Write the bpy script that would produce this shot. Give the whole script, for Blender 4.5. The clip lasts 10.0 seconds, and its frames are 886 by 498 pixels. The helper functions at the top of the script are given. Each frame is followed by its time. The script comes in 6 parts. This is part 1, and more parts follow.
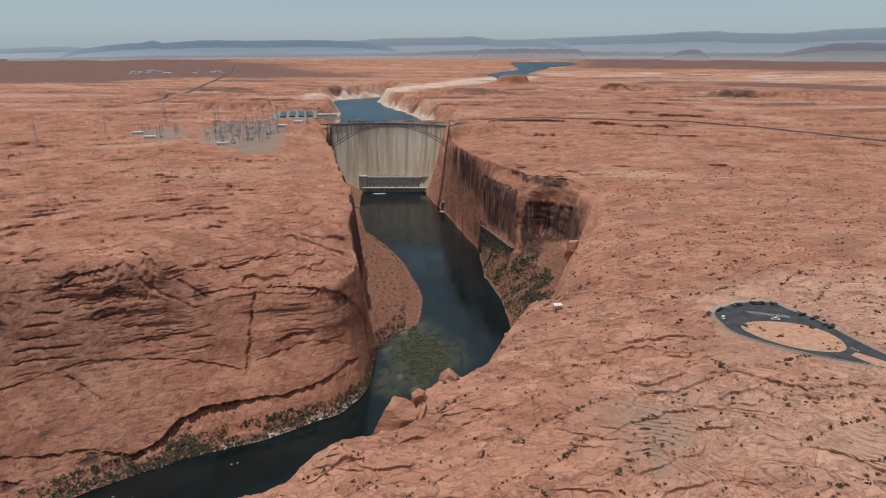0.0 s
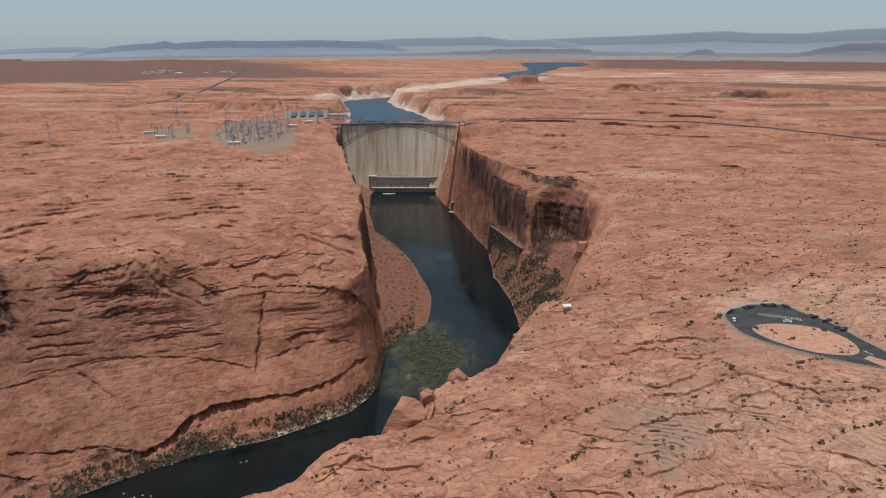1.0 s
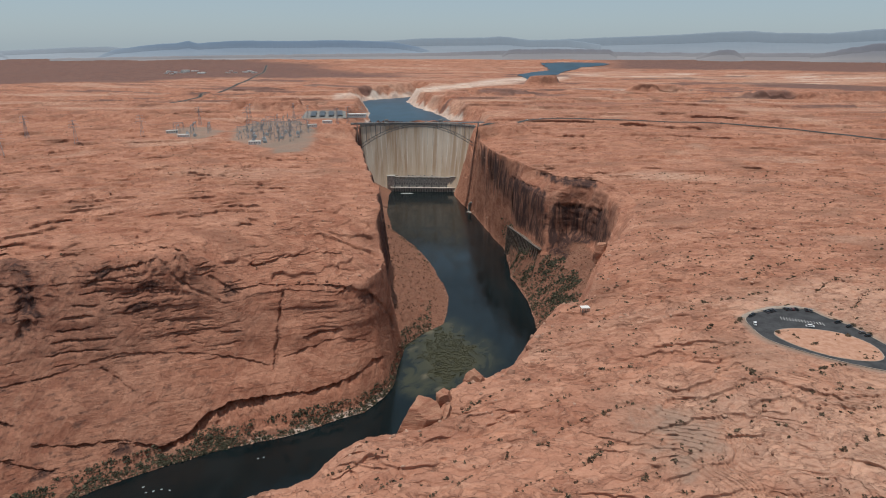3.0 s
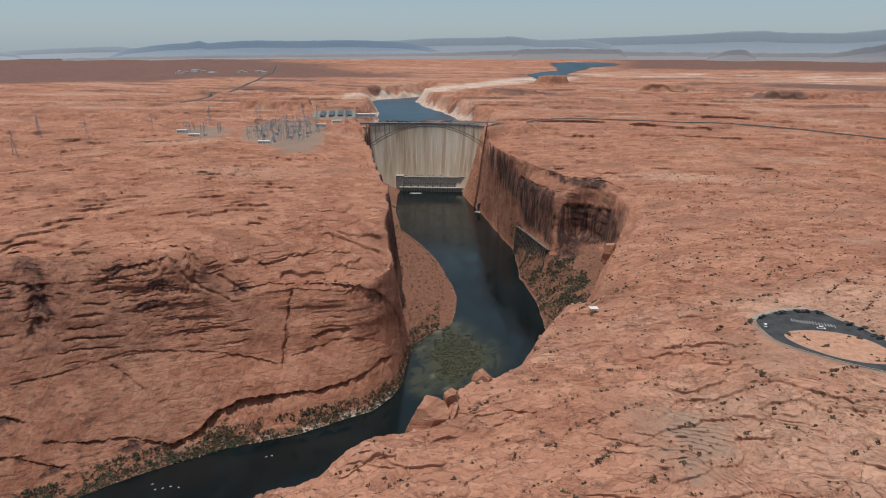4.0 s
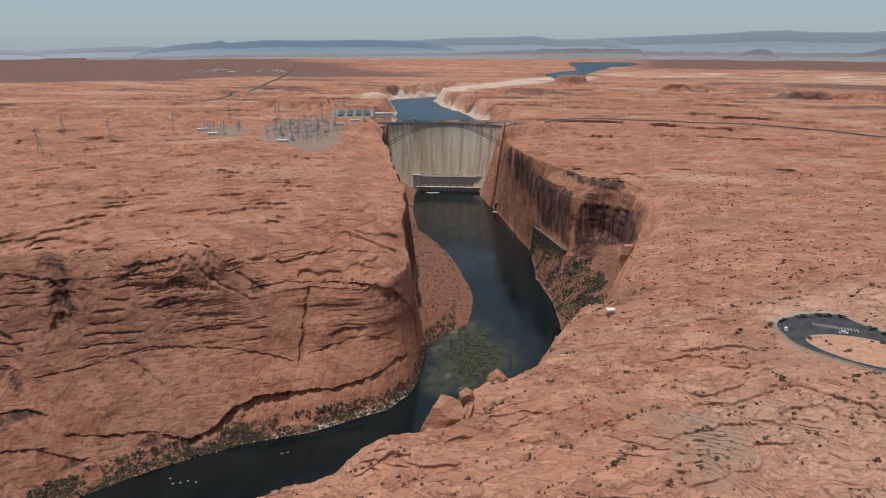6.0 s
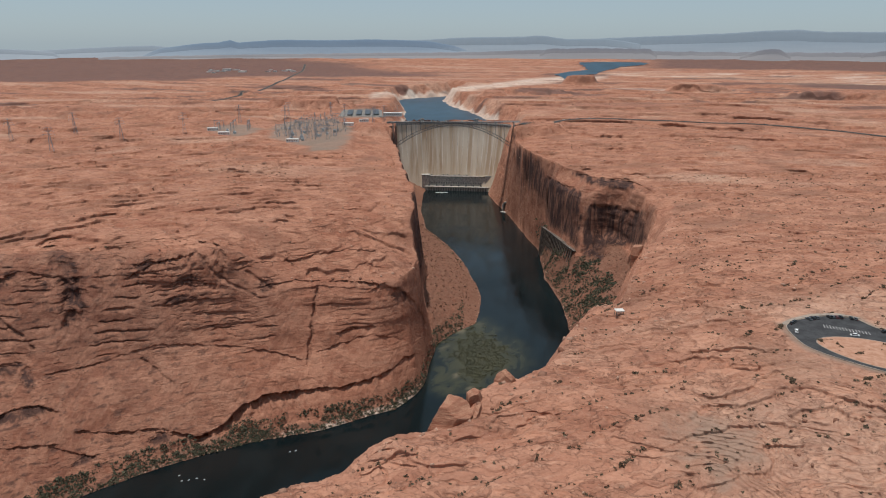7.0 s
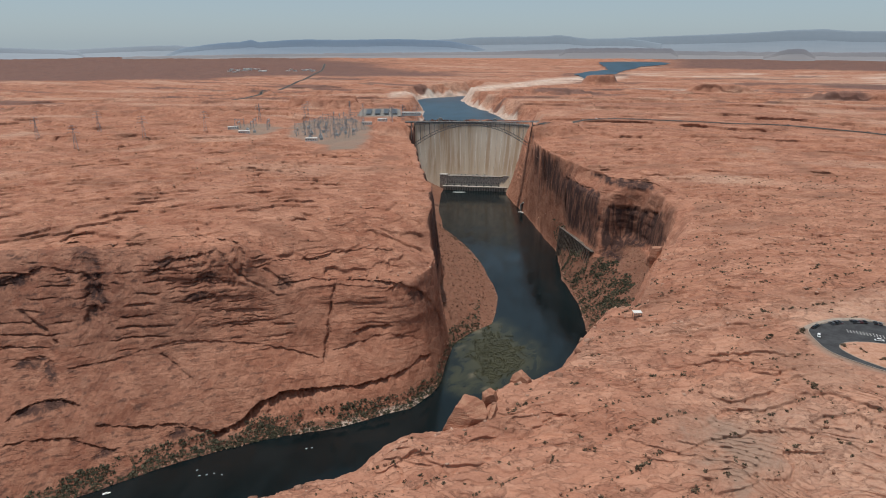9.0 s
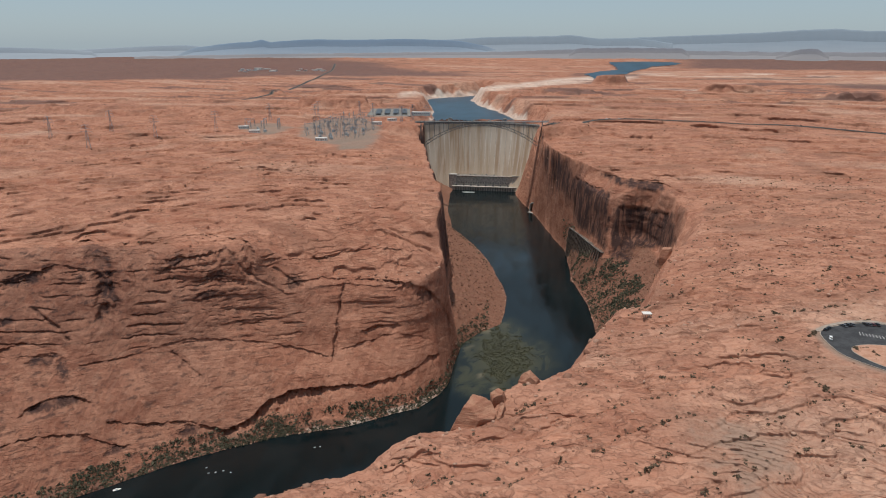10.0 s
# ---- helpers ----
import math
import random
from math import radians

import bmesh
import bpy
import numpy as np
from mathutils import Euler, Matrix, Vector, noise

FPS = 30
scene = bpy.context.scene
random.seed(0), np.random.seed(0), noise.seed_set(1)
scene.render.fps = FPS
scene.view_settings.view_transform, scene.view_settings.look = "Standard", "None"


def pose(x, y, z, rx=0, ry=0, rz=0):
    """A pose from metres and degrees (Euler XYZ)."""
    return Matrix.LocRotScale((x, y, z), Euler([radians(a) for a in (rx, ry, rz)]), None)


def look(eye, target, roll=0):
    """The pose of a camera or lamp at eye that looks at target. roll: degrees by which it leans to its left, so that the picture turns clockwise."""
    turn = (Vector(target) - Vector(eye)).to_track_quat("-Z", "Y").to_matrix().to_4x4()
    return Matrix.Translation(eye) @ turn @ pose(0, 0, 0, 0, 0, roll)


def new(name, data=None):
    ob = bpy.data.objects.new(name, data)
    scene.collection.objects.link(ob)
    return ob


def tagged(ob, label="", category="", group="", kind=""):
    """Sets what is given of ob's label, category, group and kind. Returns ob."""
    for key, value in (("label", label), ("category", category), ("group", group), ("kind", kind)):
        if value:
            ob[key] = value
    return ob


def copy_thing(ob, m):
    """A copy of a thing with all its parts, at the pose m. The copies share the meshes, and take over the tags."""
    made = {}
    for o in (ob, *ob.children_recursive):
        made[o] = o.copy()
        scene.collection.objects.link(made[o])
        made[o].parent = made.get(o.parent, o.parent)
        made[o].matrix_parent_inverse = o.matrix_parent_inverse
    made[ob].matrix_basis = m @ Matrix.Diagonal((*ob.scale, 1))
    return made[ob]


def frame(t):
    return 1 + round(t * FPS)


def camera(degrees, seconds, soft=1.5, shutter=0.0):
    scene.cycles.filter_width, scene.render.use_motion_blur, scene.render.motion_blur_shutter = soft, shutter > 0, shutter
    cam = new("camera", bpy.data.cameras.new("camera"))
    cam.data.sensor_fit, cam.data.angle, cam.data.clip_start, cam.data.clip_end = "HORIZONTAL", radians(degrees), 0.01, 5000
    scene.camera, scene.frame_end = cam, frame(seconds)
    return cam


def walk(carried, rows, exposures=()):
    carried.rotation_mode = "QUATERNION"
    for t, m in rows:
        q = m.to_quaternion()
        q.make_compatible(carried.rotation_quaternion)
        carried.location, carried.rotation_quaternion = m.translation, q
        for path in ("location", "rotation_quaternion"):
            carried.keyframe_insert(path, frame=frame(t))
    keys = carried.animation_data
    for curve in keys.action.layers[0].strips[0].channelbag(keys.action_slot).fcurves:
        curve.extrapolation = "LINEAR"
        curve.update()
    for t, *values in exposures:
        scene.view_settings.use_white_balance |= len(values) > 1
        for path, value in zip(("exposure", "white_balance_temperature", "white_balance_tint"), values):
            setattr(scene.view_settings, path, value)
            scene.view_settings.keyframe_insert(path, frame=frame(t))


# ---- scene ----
cam = camera(71.35, 10.0, soft=1.0)
EYE = 383.0


def aim(t):
    """The slow pan of the hovering camera: drift in metres, then yaw, pitch and roll in degrees."""
    s = t / 10
    return pose(-0.2 * s + 0.6 * s * s, -0.3 * s + 0.5 * s * s, EYE - 0.3 * s,
                90 - 18.386 + 0.286 * s - 0.764 * s * s + 0.404 * s ** 3, 0.0,
                9.312 * s - 2.275 * s * s + 1.42 * s ** 3)


walk(cam, [(k * 0.5, aim(k * 0.5)) for k in range(21)])

# ---- world, sun, exposure ----
SUN_TO = Vector((-0.14, -0.02, 1.0)).normalized()
world = bpy.data.worlds.new("world")
scene.world = world
world.use_nodes = True
wn, wl = world.node_tree.nodes, world.node_tree.links
wn.clear()
sky = wn.new("ShaderNodeTexSky")
sky.sky_type, sky.sun_disc = "NISHITA", False
sky.sun_elevation = math.asin(SUN_TO.z)
sky.sun_rotation = math.atan2(SUN_TO.x, SUN_TO.y)
sky.altitude, sky.air_density, sky.dust_density, sky.ozone_density = 1200, 1.0, 2.0, 2.0
haze = wn.new("ShaderNodeMix")
haze.data_type = "RGBA"
haze.inputs[0].default_value = 0.72
haze.inputs[7].default_value = (2.66, 3.42, 3.98, 1)
back = wn.new("ShaderNodeBackground")
back.inputs["Strength"].default_value = 0.12
wout = wn.new("ShaderNodeOutputWorld")
wl.new(sky.outputs[0], haze.inputs[6])
wl.new(haze.outputs[2], back.inputs["Color"])
wl.new(back.outputs[0], wout.inputs["Surface"])
sun_data = bpy.data.lights.new("sun", "SUN")
sun_data.energy, sun_data.angle, sun_data.color = 3.3, radians(1.2), (1.0, 0.95, 0.89)
sun = new("sun", sun_data)
sun.matrix_world = look(SUN_TO * 900, (0, 0, 0))
scene.view_settings.exposure = 0.0


# ---- material tools ----
class Mat:
    """A node material, written as short expressions."""

    def __init__(self, name, rough=0.8, metal=0.0, color=(0.5, 0.5, 0.5), spec=0.3):
        self.m = bpy.data.materials.new(name)
        self.m.use_nodes = True
        self.t = self.m.node_tree
        self.b = self.t.nodes["Principled BSDF"]
        self.b.inputs["Roughness"].default_value = rough
        self.b.inputs["Metallic"].default_value = metal
        self.b.inputs["Base Color"].default_value = (*color, 1)
        self.b.inputs["Specular IOR Level"].default_value = spec
        self.co = None

    def node(self, kind, **props):
        n = self.t.nodes.new(kind)
        for k, v in props.items():
            if k == "operation":
                n.operation = v
            elif k == "data_type":
                n.data_type = v
            elif k == "blend_type":
                n.blend_type = v
            elif k == "attribute_name":
                n.attribute_name = v
            elif k == "feature":
                n.feature = v
        return n

    def put(self, socket, v):
        if isinstance(v, bpy.types.NodeSocket):
            self.t.links.new(v, socket)
        elif isinstance(v, (tuple, list)) and len(v) == 3 and len(socket.default_value) == 4:
            socket.default_value = (*v, 1)
        else:
            socket.default_value = v

    def coords(self, scale=(1, 1, 1), turn=(0, 0, 0)):
        if self.co is None:
            self.co = self.node("ShaderNodeTexCoord")
        source = self.co.outputs["Object"]
        if any(turn):
            first = self.node("ShaderNodeMapping")
            self.t.links.new(source, first.inputs["Vector"])
            first.inputs["Rotation"].default_value = [radians(a) for a in turn]
            source = first.outputs[0]
        mp = self.node("ShaderNodeMapping")
        self.t.links.new(source, mp.inputs["Vector"])
        mp.inputs["Scale"].default_value = scale
        return mp.outputs[0]

    def noise(self, scale, detail=4, rough=0.55, stretch=(1, 1, 1), turn=(0, 0, 0), warp=0.0):
        n = self.node("ShaderNodeTexNoise")
        self.put(n.inputs["Vector"], self.coords(stretch, turn))
        n.inputs["Scale"].default_value = scale
        n.inputs["Detail"].default_value = detail
        n.inputs["Roughness"].default_value = rough
        n.inputs["Distortion"].default_value = warp
        return n.outputs["Fac"]

    def cells(self, scale, stretch=(1, 1, 1), turn=(0, 0, 0), feature="DISTANCE_TO_EDGE"):
        n = self.node("ShaderNodeTexVoronoi", feature=feature)
        self.put(n.inputs["Vector"], self.coords(stretch, turn))
        n.inputs["Scale"].default_value = scale
        return n.outputs["Distance"]

    def ramp(self, v, lo, hi, a=0.0, b=1.0):
        n = self.node("ShaderNodeMapRange")
        n.interpolation_type = "SMOOTHSTEP"
        self.put(n.inputs["Value"], v)
        for key, val in (("From Min", lo), ("From Max", hi), ("To Min", a), ("To Max", b)):
            n.inputs[key].default_value = val
        return n.outputs[0]

    def math(self, op, a, b=0.0):
        n = self.node("ShaderNodeMath", operation=op)
        self.put(n.inputs[0], a)
        self.put(n.inputs[1], b)
        return n.outputs[0]

    def mix(self, f, a, b, mode="MIX"):
        n = self.node("ShaderNodeMix", data_type="RGBA", blend_type=mode)
        self.put(n.inputs[0], f)
        self.put(n.inputs[6], a)
        self.put(n.inputs[7], b)
        return n.outputs[2]

    def attr(self, name):
        n = self.node("ShaderNodeAttribute", attribute_name=name)
        sep = self.node("ShaderNodeSeparateColor")
        self.t.links.new(n.outputs["Color"], sep.inputs[0])
        return sep.outputs[0], sep.outputs[1], sep.outputs[2]

    def rand(self):
        return self.node("ShaderNodeObjectInfo").outputs["Random"]

    def island(self):
        return self.node("ShaderNodeNewGeometry").outputs["Random Per Island"]

    def bump(self, h, distance=0.3, strength=1.0):
        n = self.node("ShaderNodeBump")
        n.inputs["Distance"].default_value = distance
        n.inputs["Strength"].default_value = strength
        self.put(n.inputs["Height"], h)
        self.t.links.new(n.outputs[0], self.b.inputs["Normal"])

    def color(self, c):
        self.put(self.b.inputs["Base Color"], c)

    def rough(self, r):
        self.put(self.b.inputs["Roughness"], r)


def plain(name, color, rough=0.7, metal=0.0, vary=0.12, scale=0.6, relief=0.0, spec=0.3):
    """A painted, metal or mineral surface with slight stains and grain."""
    m = Mat(name, rough, metal, color, spec)
    n1, n2 = m.noise(scale, 3), m.noise(scale * 9, 3)
    dark = tuple(c * (1 - 2 * vary) for c in color)
    light = tuple(min(1.0, c * (1 + vary)) for c in color)
    m.color(m.mix(m.ramp(m.math("ADD", m.math("MULTIPLY", n1, 0.65), m.math("MULTIPLY", n2, 0.35)), 0.35, 0.65), dark, light))
    if relief:
        m.bump(n2, relief)
    return m.m


# ---- sandstone ----
def sandstone():
    m = Mat("sandstone", 0.92, spec=0.15)
    pale, dark, gravel = m.attr("mask_a")
    soil, plain_, shore = m.attr("mask_b")
    big = m.noise(0.006, 4)
    mid = m.noise(0.035, 5, 0.6)
    lump = m.noise(0.12, 5, 0.6)
    fine = m.noise(0.45, 5, 0.65)
    # two sets of dipping beds, one or the other by place
    bed_a = m.noise(0.24, 3, 0.55, (0.10, 0.10, 1.0), (7, -5, 0), 0.8)
    bed_b = m.noise(0.36, 4, 0.6, (0.10, 0.10, 1.0), (38, 16, 25), 0.35)
    bed_c = m.noise(0.36, 4, 0.6, (0.10, 0.10, 1.0), (-34, 22, 70), 0.35)
    pick = m.ramp(m.noise(0.018, 3), 0.46, 0.54)
    cross = m.math("ADD", m.math("MULTIPLY", bed_b, pick), m.math("MULTIPLY", bed_c, m.math("SUBTRACT", 1.0, pick)))
    c = m.mix(m.ramp(big, 0.36, 0.66), (0.345, 0.134, 0.078), (0.405, 0.175, 0.108))
    c = m.mix(m.ramp(mid, 0.40, 0.72), c, (0.435, 0.196, 0.121))
    c = m.mix(m.ramp(bed_a, 0.54, 0.70, 0.0, 0.32), c, (0.215, 0.082, 0.052))
    c = m.mix(m.ramp(cross, 0.54, 0.68, 0.0, 0.5), c, (0.235, 0.092, 0.058))
    c = m.mix(m.ramp(cross, 0.46, 0.32, 0.0, 0.5), c, (0.52, 0.300, 0.208))
    blotch = m.noise(0.05, 5, 0.65, (1, 1, 1.6), (20, 10, 0), 0.8)
    c = m.mix(m.ramp(blotch, 0.52, 0.72, 0.0, 0.5), c, (0.23, 0.090, 0.058))
    # soils, gravel pads, pale rock, dark plain
    c = m.mix(m.math("MULTIPLY", soil, m.ramp(fine, 0.2, 0.7, 0.6, 1.0)), c, (0.122, 0.061, 0.041))
    c = m.mix(m.math("MULTIPLY", pale, m.ramp(lump, 0.30, 0.62, 0.35, 0.95)), c, (0.56, 0.365, 0.262))
    c = m.mix(m.ramp(lump, 0.50, 0.70, 0.0, 0.45), c, (0.25, 0.095, 0.058))
    c = m.mix(m.ramp(fine, 0.30, 0.70), m.mix(0.24, c, (0.13, 0.050, 0.034)), m.mix(0.12, c, (0.68, 0.42, 0.30)))
    c = m.mix(m.math("MULTIPLY", plain_, m.ramp(mid, 0.2, 0.8, 0.75, 1.0)), c, (0.135, 0.080, 0.068))
    c = m.mix(m.math("MULTIPLY", gravel, m.ramp(fine, 0.2, 0.7, 0.7, 1.0)), c, (0.225, 0.185, 0.148))
    c = m.mix(m.math("MULTIPLY", shore, m.ramp(mid, 0.2, 0.6, 0.6, 1.0)), c, (0.66, 0.55, 0.46))
    # ledges: edges of thin dipping beds, small steps with shade painted at the foot
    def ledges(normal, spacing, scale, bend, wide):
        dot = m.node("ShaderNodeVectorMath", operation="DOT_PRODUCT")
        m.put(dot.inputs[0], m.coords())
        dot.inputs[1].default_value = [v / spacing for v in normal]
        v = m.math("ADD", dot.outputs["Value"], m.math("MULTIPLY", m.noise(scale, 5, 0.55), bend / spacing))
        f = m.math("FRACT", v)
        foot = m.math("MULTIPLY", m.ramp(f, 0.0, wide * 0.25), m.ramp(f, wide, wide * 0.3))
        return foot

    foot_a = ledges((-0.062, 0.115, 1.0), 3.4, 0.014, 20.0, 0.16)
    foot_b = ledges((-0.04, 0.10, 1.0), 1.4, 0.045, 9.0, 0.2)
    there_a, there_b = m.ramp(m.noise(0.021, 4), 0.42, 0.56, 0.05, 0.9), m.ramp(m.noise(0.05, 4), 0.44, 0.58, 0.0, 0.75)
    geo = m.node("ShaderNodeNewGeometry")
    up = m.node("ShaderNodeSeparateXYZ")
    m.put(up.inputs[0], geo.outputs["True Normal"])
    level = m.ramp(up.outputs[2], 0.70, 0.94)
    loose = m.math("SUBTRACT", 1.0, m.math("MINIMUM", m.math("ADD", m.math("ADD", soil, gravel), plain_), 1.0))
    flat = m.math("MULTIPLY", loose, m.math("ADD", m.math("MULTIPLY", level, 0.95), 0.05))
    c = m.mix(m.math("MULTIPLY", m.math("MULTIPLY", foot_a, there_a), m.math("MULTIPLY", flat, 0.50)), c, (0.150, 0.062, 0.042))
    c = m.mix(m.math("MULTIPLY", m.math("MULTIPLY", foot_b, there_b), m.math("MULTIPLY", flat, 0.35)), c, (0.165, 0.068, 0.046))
    # slabs: crisp-edged sheets of slightly lighter and darker rock
    slab_h = None
    for scale, stretch, turn, tint, line in ((0.026, (0.75, 1.15, 1.6), (5, -4, 20), 0.34, 0.50), (0.075, (0.8, 1.1, 1.6), (-6, 4, -15), 0.26, 0.40)):
        field = m.noise(scale, 6, 0.58, stretch, turn, 0.5)
        sheet = m.ramp(field, 0.492, 0.520)
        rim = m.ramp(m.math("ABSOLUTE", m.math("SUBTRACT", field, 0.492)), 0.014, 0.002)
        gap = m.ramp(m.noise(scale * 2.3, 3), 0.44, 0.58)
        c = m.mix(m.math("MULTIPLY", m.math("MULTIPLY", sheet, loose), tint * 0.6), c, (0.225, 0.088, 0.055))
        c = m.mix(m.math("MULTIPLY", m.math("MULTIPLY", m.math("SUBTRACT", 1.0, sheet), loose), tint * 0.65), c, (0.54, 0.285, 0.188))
        # rim line: ledge shade painted along a slab's edge
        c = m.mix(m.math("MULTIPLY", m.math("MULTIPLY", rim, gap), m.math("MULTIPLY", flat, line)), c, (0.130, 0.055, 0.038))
        part_h = m.math("SUBTRACT", m.math("MULTIPLY", sheet, -0.45), m.math("MULTIPLY", m.math("MULTIPLY", rim, gap), 0.4))
        slab_h = part_h if slab_h is None else m.math("ADD", slab_h, m.math("MULTIPLY", part_h, 0.6))
    # desert varnish, and shade painted in with it, in streaks down the walls
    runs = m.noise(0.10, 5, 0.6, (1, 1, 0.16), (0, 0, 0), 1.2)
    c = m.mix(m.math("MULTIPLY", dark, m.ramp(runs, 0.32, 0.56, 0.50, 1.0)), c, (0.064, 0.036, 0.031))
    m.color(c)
    h = m.math("ADD", m.math("MULTIPLY", bed_a, 0.28), m.math("MULTIPLY", fine, 0.3))
    h = m.math("ADD", h, m.math("MULTIPLY", cross, 0.9))
    h = m.math("MULTIPLY", m.math("ADD", h, m.math("MULTIPLY", lump, 0.9)), m.math("ADD", m.math("MULTIPLY", level, 0.5), 0.5))
    lip_a, lip_b = m.math("MULTIPLY", foot_a, there_a), m.math("MULTIPLY", foot_b, there_b)
    h = m.math("SUBTRACT", h, m.math("MULTIPLY", m.math("ADD", m.math("MULTIPLY", lip_a, 0.5), m.math("MULTIPLY", lip_b, 0.3)), flat))
    h = m.math("ADD", h, m.math("MULTIPLY", slab_h, m.math("ADD", m.math("MULTIPLY", flat, 0.8), 0.2)))
    m.bump(h, 2.2, 0.9)
    return m.m


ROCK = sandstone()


# ---- vector noise for shapes ----
TURNS = np.linspace(0, 2 * math.pi, 256, endpoint=False)
TURN_COS, TURN_SIN = np.cos(TURNS).astype(np.float32), np.sin(TURNS).astype(np.float32)


def lattice(ix, iy, seed):
    """A random byte for each lattice point."""
    h = ix.astype(np.uint32) * np.uint32(374761393) + iy.astype(np.uint32) * np.uint32(668265263) + np.uint32(seed * 2654435 % 4294967291)
    h = (h ^ (h >> np.uint32(13))) * np.uint32(1274126177)
    return (h >> np.uint32(17)) & np.uint32(255)


def perlin(x, y, seed=0):
    """Gradient noise, about -0.7 to 0.7."""
    x, y = np.asarray(x, np.float32), np.asarray(y, np.float32)
    xf, yf = np.floor(x), np.floor(y)
    u, v = x - xf, y - yf
    ix, iy = xf.astype(np.int32), yf.astype(np.int32)
    su, sv = u * u * u * (u * (u * 6 - 15) + 10), v * v * v * (v * (v * 6 - 15) + 10)

    def corner(a, b):
        g = lattice(ix + a, iy + b, seed)
        return TURN_COS[g] * (u - a) + TURN_SIN[g] * (v - b)

    low = corner(0, 0)
    low += (corner(1, 0) - low) * su
    high = corner(0, 1)
    high += (corner(1, 1) - high) * su
    return low + (high - low) * sv


def fbm(x, y, octaves, seed=0, gain=0.5):
    out, a = 0.0, 1.0
    for k in range(octaves):
        out = out + a * perlin(x * 2 ** k + 17.3 * k, y * 2 ** k - 9.1 * k, seed + k)
        a *= gain
    return out


def smooth(v, lo, hi):
    v = np.clip((v - lo) / (hi - lo), 0, 1)
    return v * v * (3 - 2 * v)


def inside(poly, x, y, reach=400.0):
    """Signed distance to a closed outline, positive inside; far away just -reach."""
    p = np.array(poly, float)
    out = np.full(x.shape, -reach, np.float32)
    near = (x > p[:, 0].min() - reach) & (x < p[:, 0].max() + reach) & (y > p[:, 1].min() - reach) & (y < p[:, 1].max() + reach)
    px, py = x[near].astype(np.float32), y[near].astype(np.float32)
    best = np.full(px.shape, 1e12, np.float32)
    odd = np.zeros(px.shape, bool)
    for (ax, ay), (bx, by) in zip(p, np.roll(p, -1, 0)):
        ex, ey = bx - ax, by - ay
        k = np.clip(((px - ax) * ex + (py - ay) * ey) / (ex * ex + ey * ey + 1e-9), 0, 1)
        best = np.minimum(best, (px - ax - k * ex) ** 2 + (py - ay - k * ey) ** 2)
        if ay != by:
            odd ^= ((ay > py) != (by > py)) & (px < ax + (py - ay) * ex / ey)
    d = np.sqrt(best)
    out[near] = np.where(odd, d, -d)
    return np.maximum(out, -reach)


def to_line(path, x, y):
    """Distance to an open line."""
    best = np.full(x.shape, 1e12, np.float32)
    for (ax, ay), (bx, by) in zip(path[:-1], path[1:]):
        ex, ey = bx - ax, by - ay
        k = np.clip(((x - ax) * ex + (y - ay) * ey) / (ex * ex + ey * ey), 0, 1)
        best = np.minimum(best, (x - ax - k * ex) ** 2 + (y - ay - k * ey) ** 2)
    return np.sqrt(best)


# ---- the plan: outlines in metres, camera over the origin, river level zero ----
WATER = [(-44, 1700), (-44, 1612), (-27, 1532), (1, 1437), (21, 1361), (48, 1231), (68, 1156), (70, 1089), (72, 1000), (88, 924),
         (95, 857), (98, 790), (90, 700), (66, 610), (26, 530), (-40, 462), (-100, 418), (-170, 372), (-240, 312), (-310, 240),
         (-420, 130), (-560, 230), (-470, 310), (-428, 358), (-390, 396), (-331, 449), (-289, 480), (-243, 507), (-181, 534),
         (-136, 567), (-113, 580), (-95, 613), (-88, 640), (-87, 685), (-86, 742), (-66, 776), (-37, 807), (-33, 846), (-32, 900),
         (-41, 953), (-65, 1043), (-91, 1121), (-112, 1174), (-147, 1239), (-170, 1280), (-202, 1453), (-218, 1612), (-218, 1700)]
RIM_EAST = [(14, 1790), (9, 1659), (20, 1400), (44, 1265), (68, 1190), (95, 1126), (124, 1058), (142, 1018), (204, 985), (226, 893),
       (232, 856), (212, 783), (192, 727), (168, 670), (144, 638), (139, 609), (123, 566), (109, 514), (96, 482), (77, 482),
       (65, 459), (53, 432), (46, 408), (40, 386), (27, 370), (13, 355), (2, 358), (-5, 345), (-12, 338), (-13, 322), (-18, 306),
       (-30, 296), (-42, 293), (-54, 290), (-65, 280), (-74, 258), (-92, 249), (-126, 228), (-154, 202), (-212, 172), (-330, 60)]
RIM_WEST = [(-720, 190), (-660, 470), (-560, 548), (-507, 566), (-446, 574), (-386, 583), (-330, 600), (-272, 617), (-211, 630),
       (-156, 643), (-122, 656), (-106, 684), (-111, 720), (-122, 760), (-132, 815), (-136, 863), (-142, 918), (-174, 1052), (-213, 1194), (-253, 1377),
       (-302, 1659), (-306, 1790)]
RIM = RIM_EAST + RIM_WEST
LAKE = [(-347, 2173), (-411, 2559), (-505, 2833), (-495, 3009), (-399, 3104), (-272, 3242), (-314, 2948), (-266, 2727),
        (-138, 2390), (-77, 2173), (-6, 1960), (0, 1720), (-300, 1720), (-340, 1960)]
# middle line of the river
STREAM = [(-430, 180), (-260, 340), (-150, 440), (-60, 530), (-5, 620), (5, 700), (30, 800), (28, 900), (15, 1000), (-8, 1100), (-50, 1250),
          (-95, 1400), (-132, 1600), (-150, 1800)]
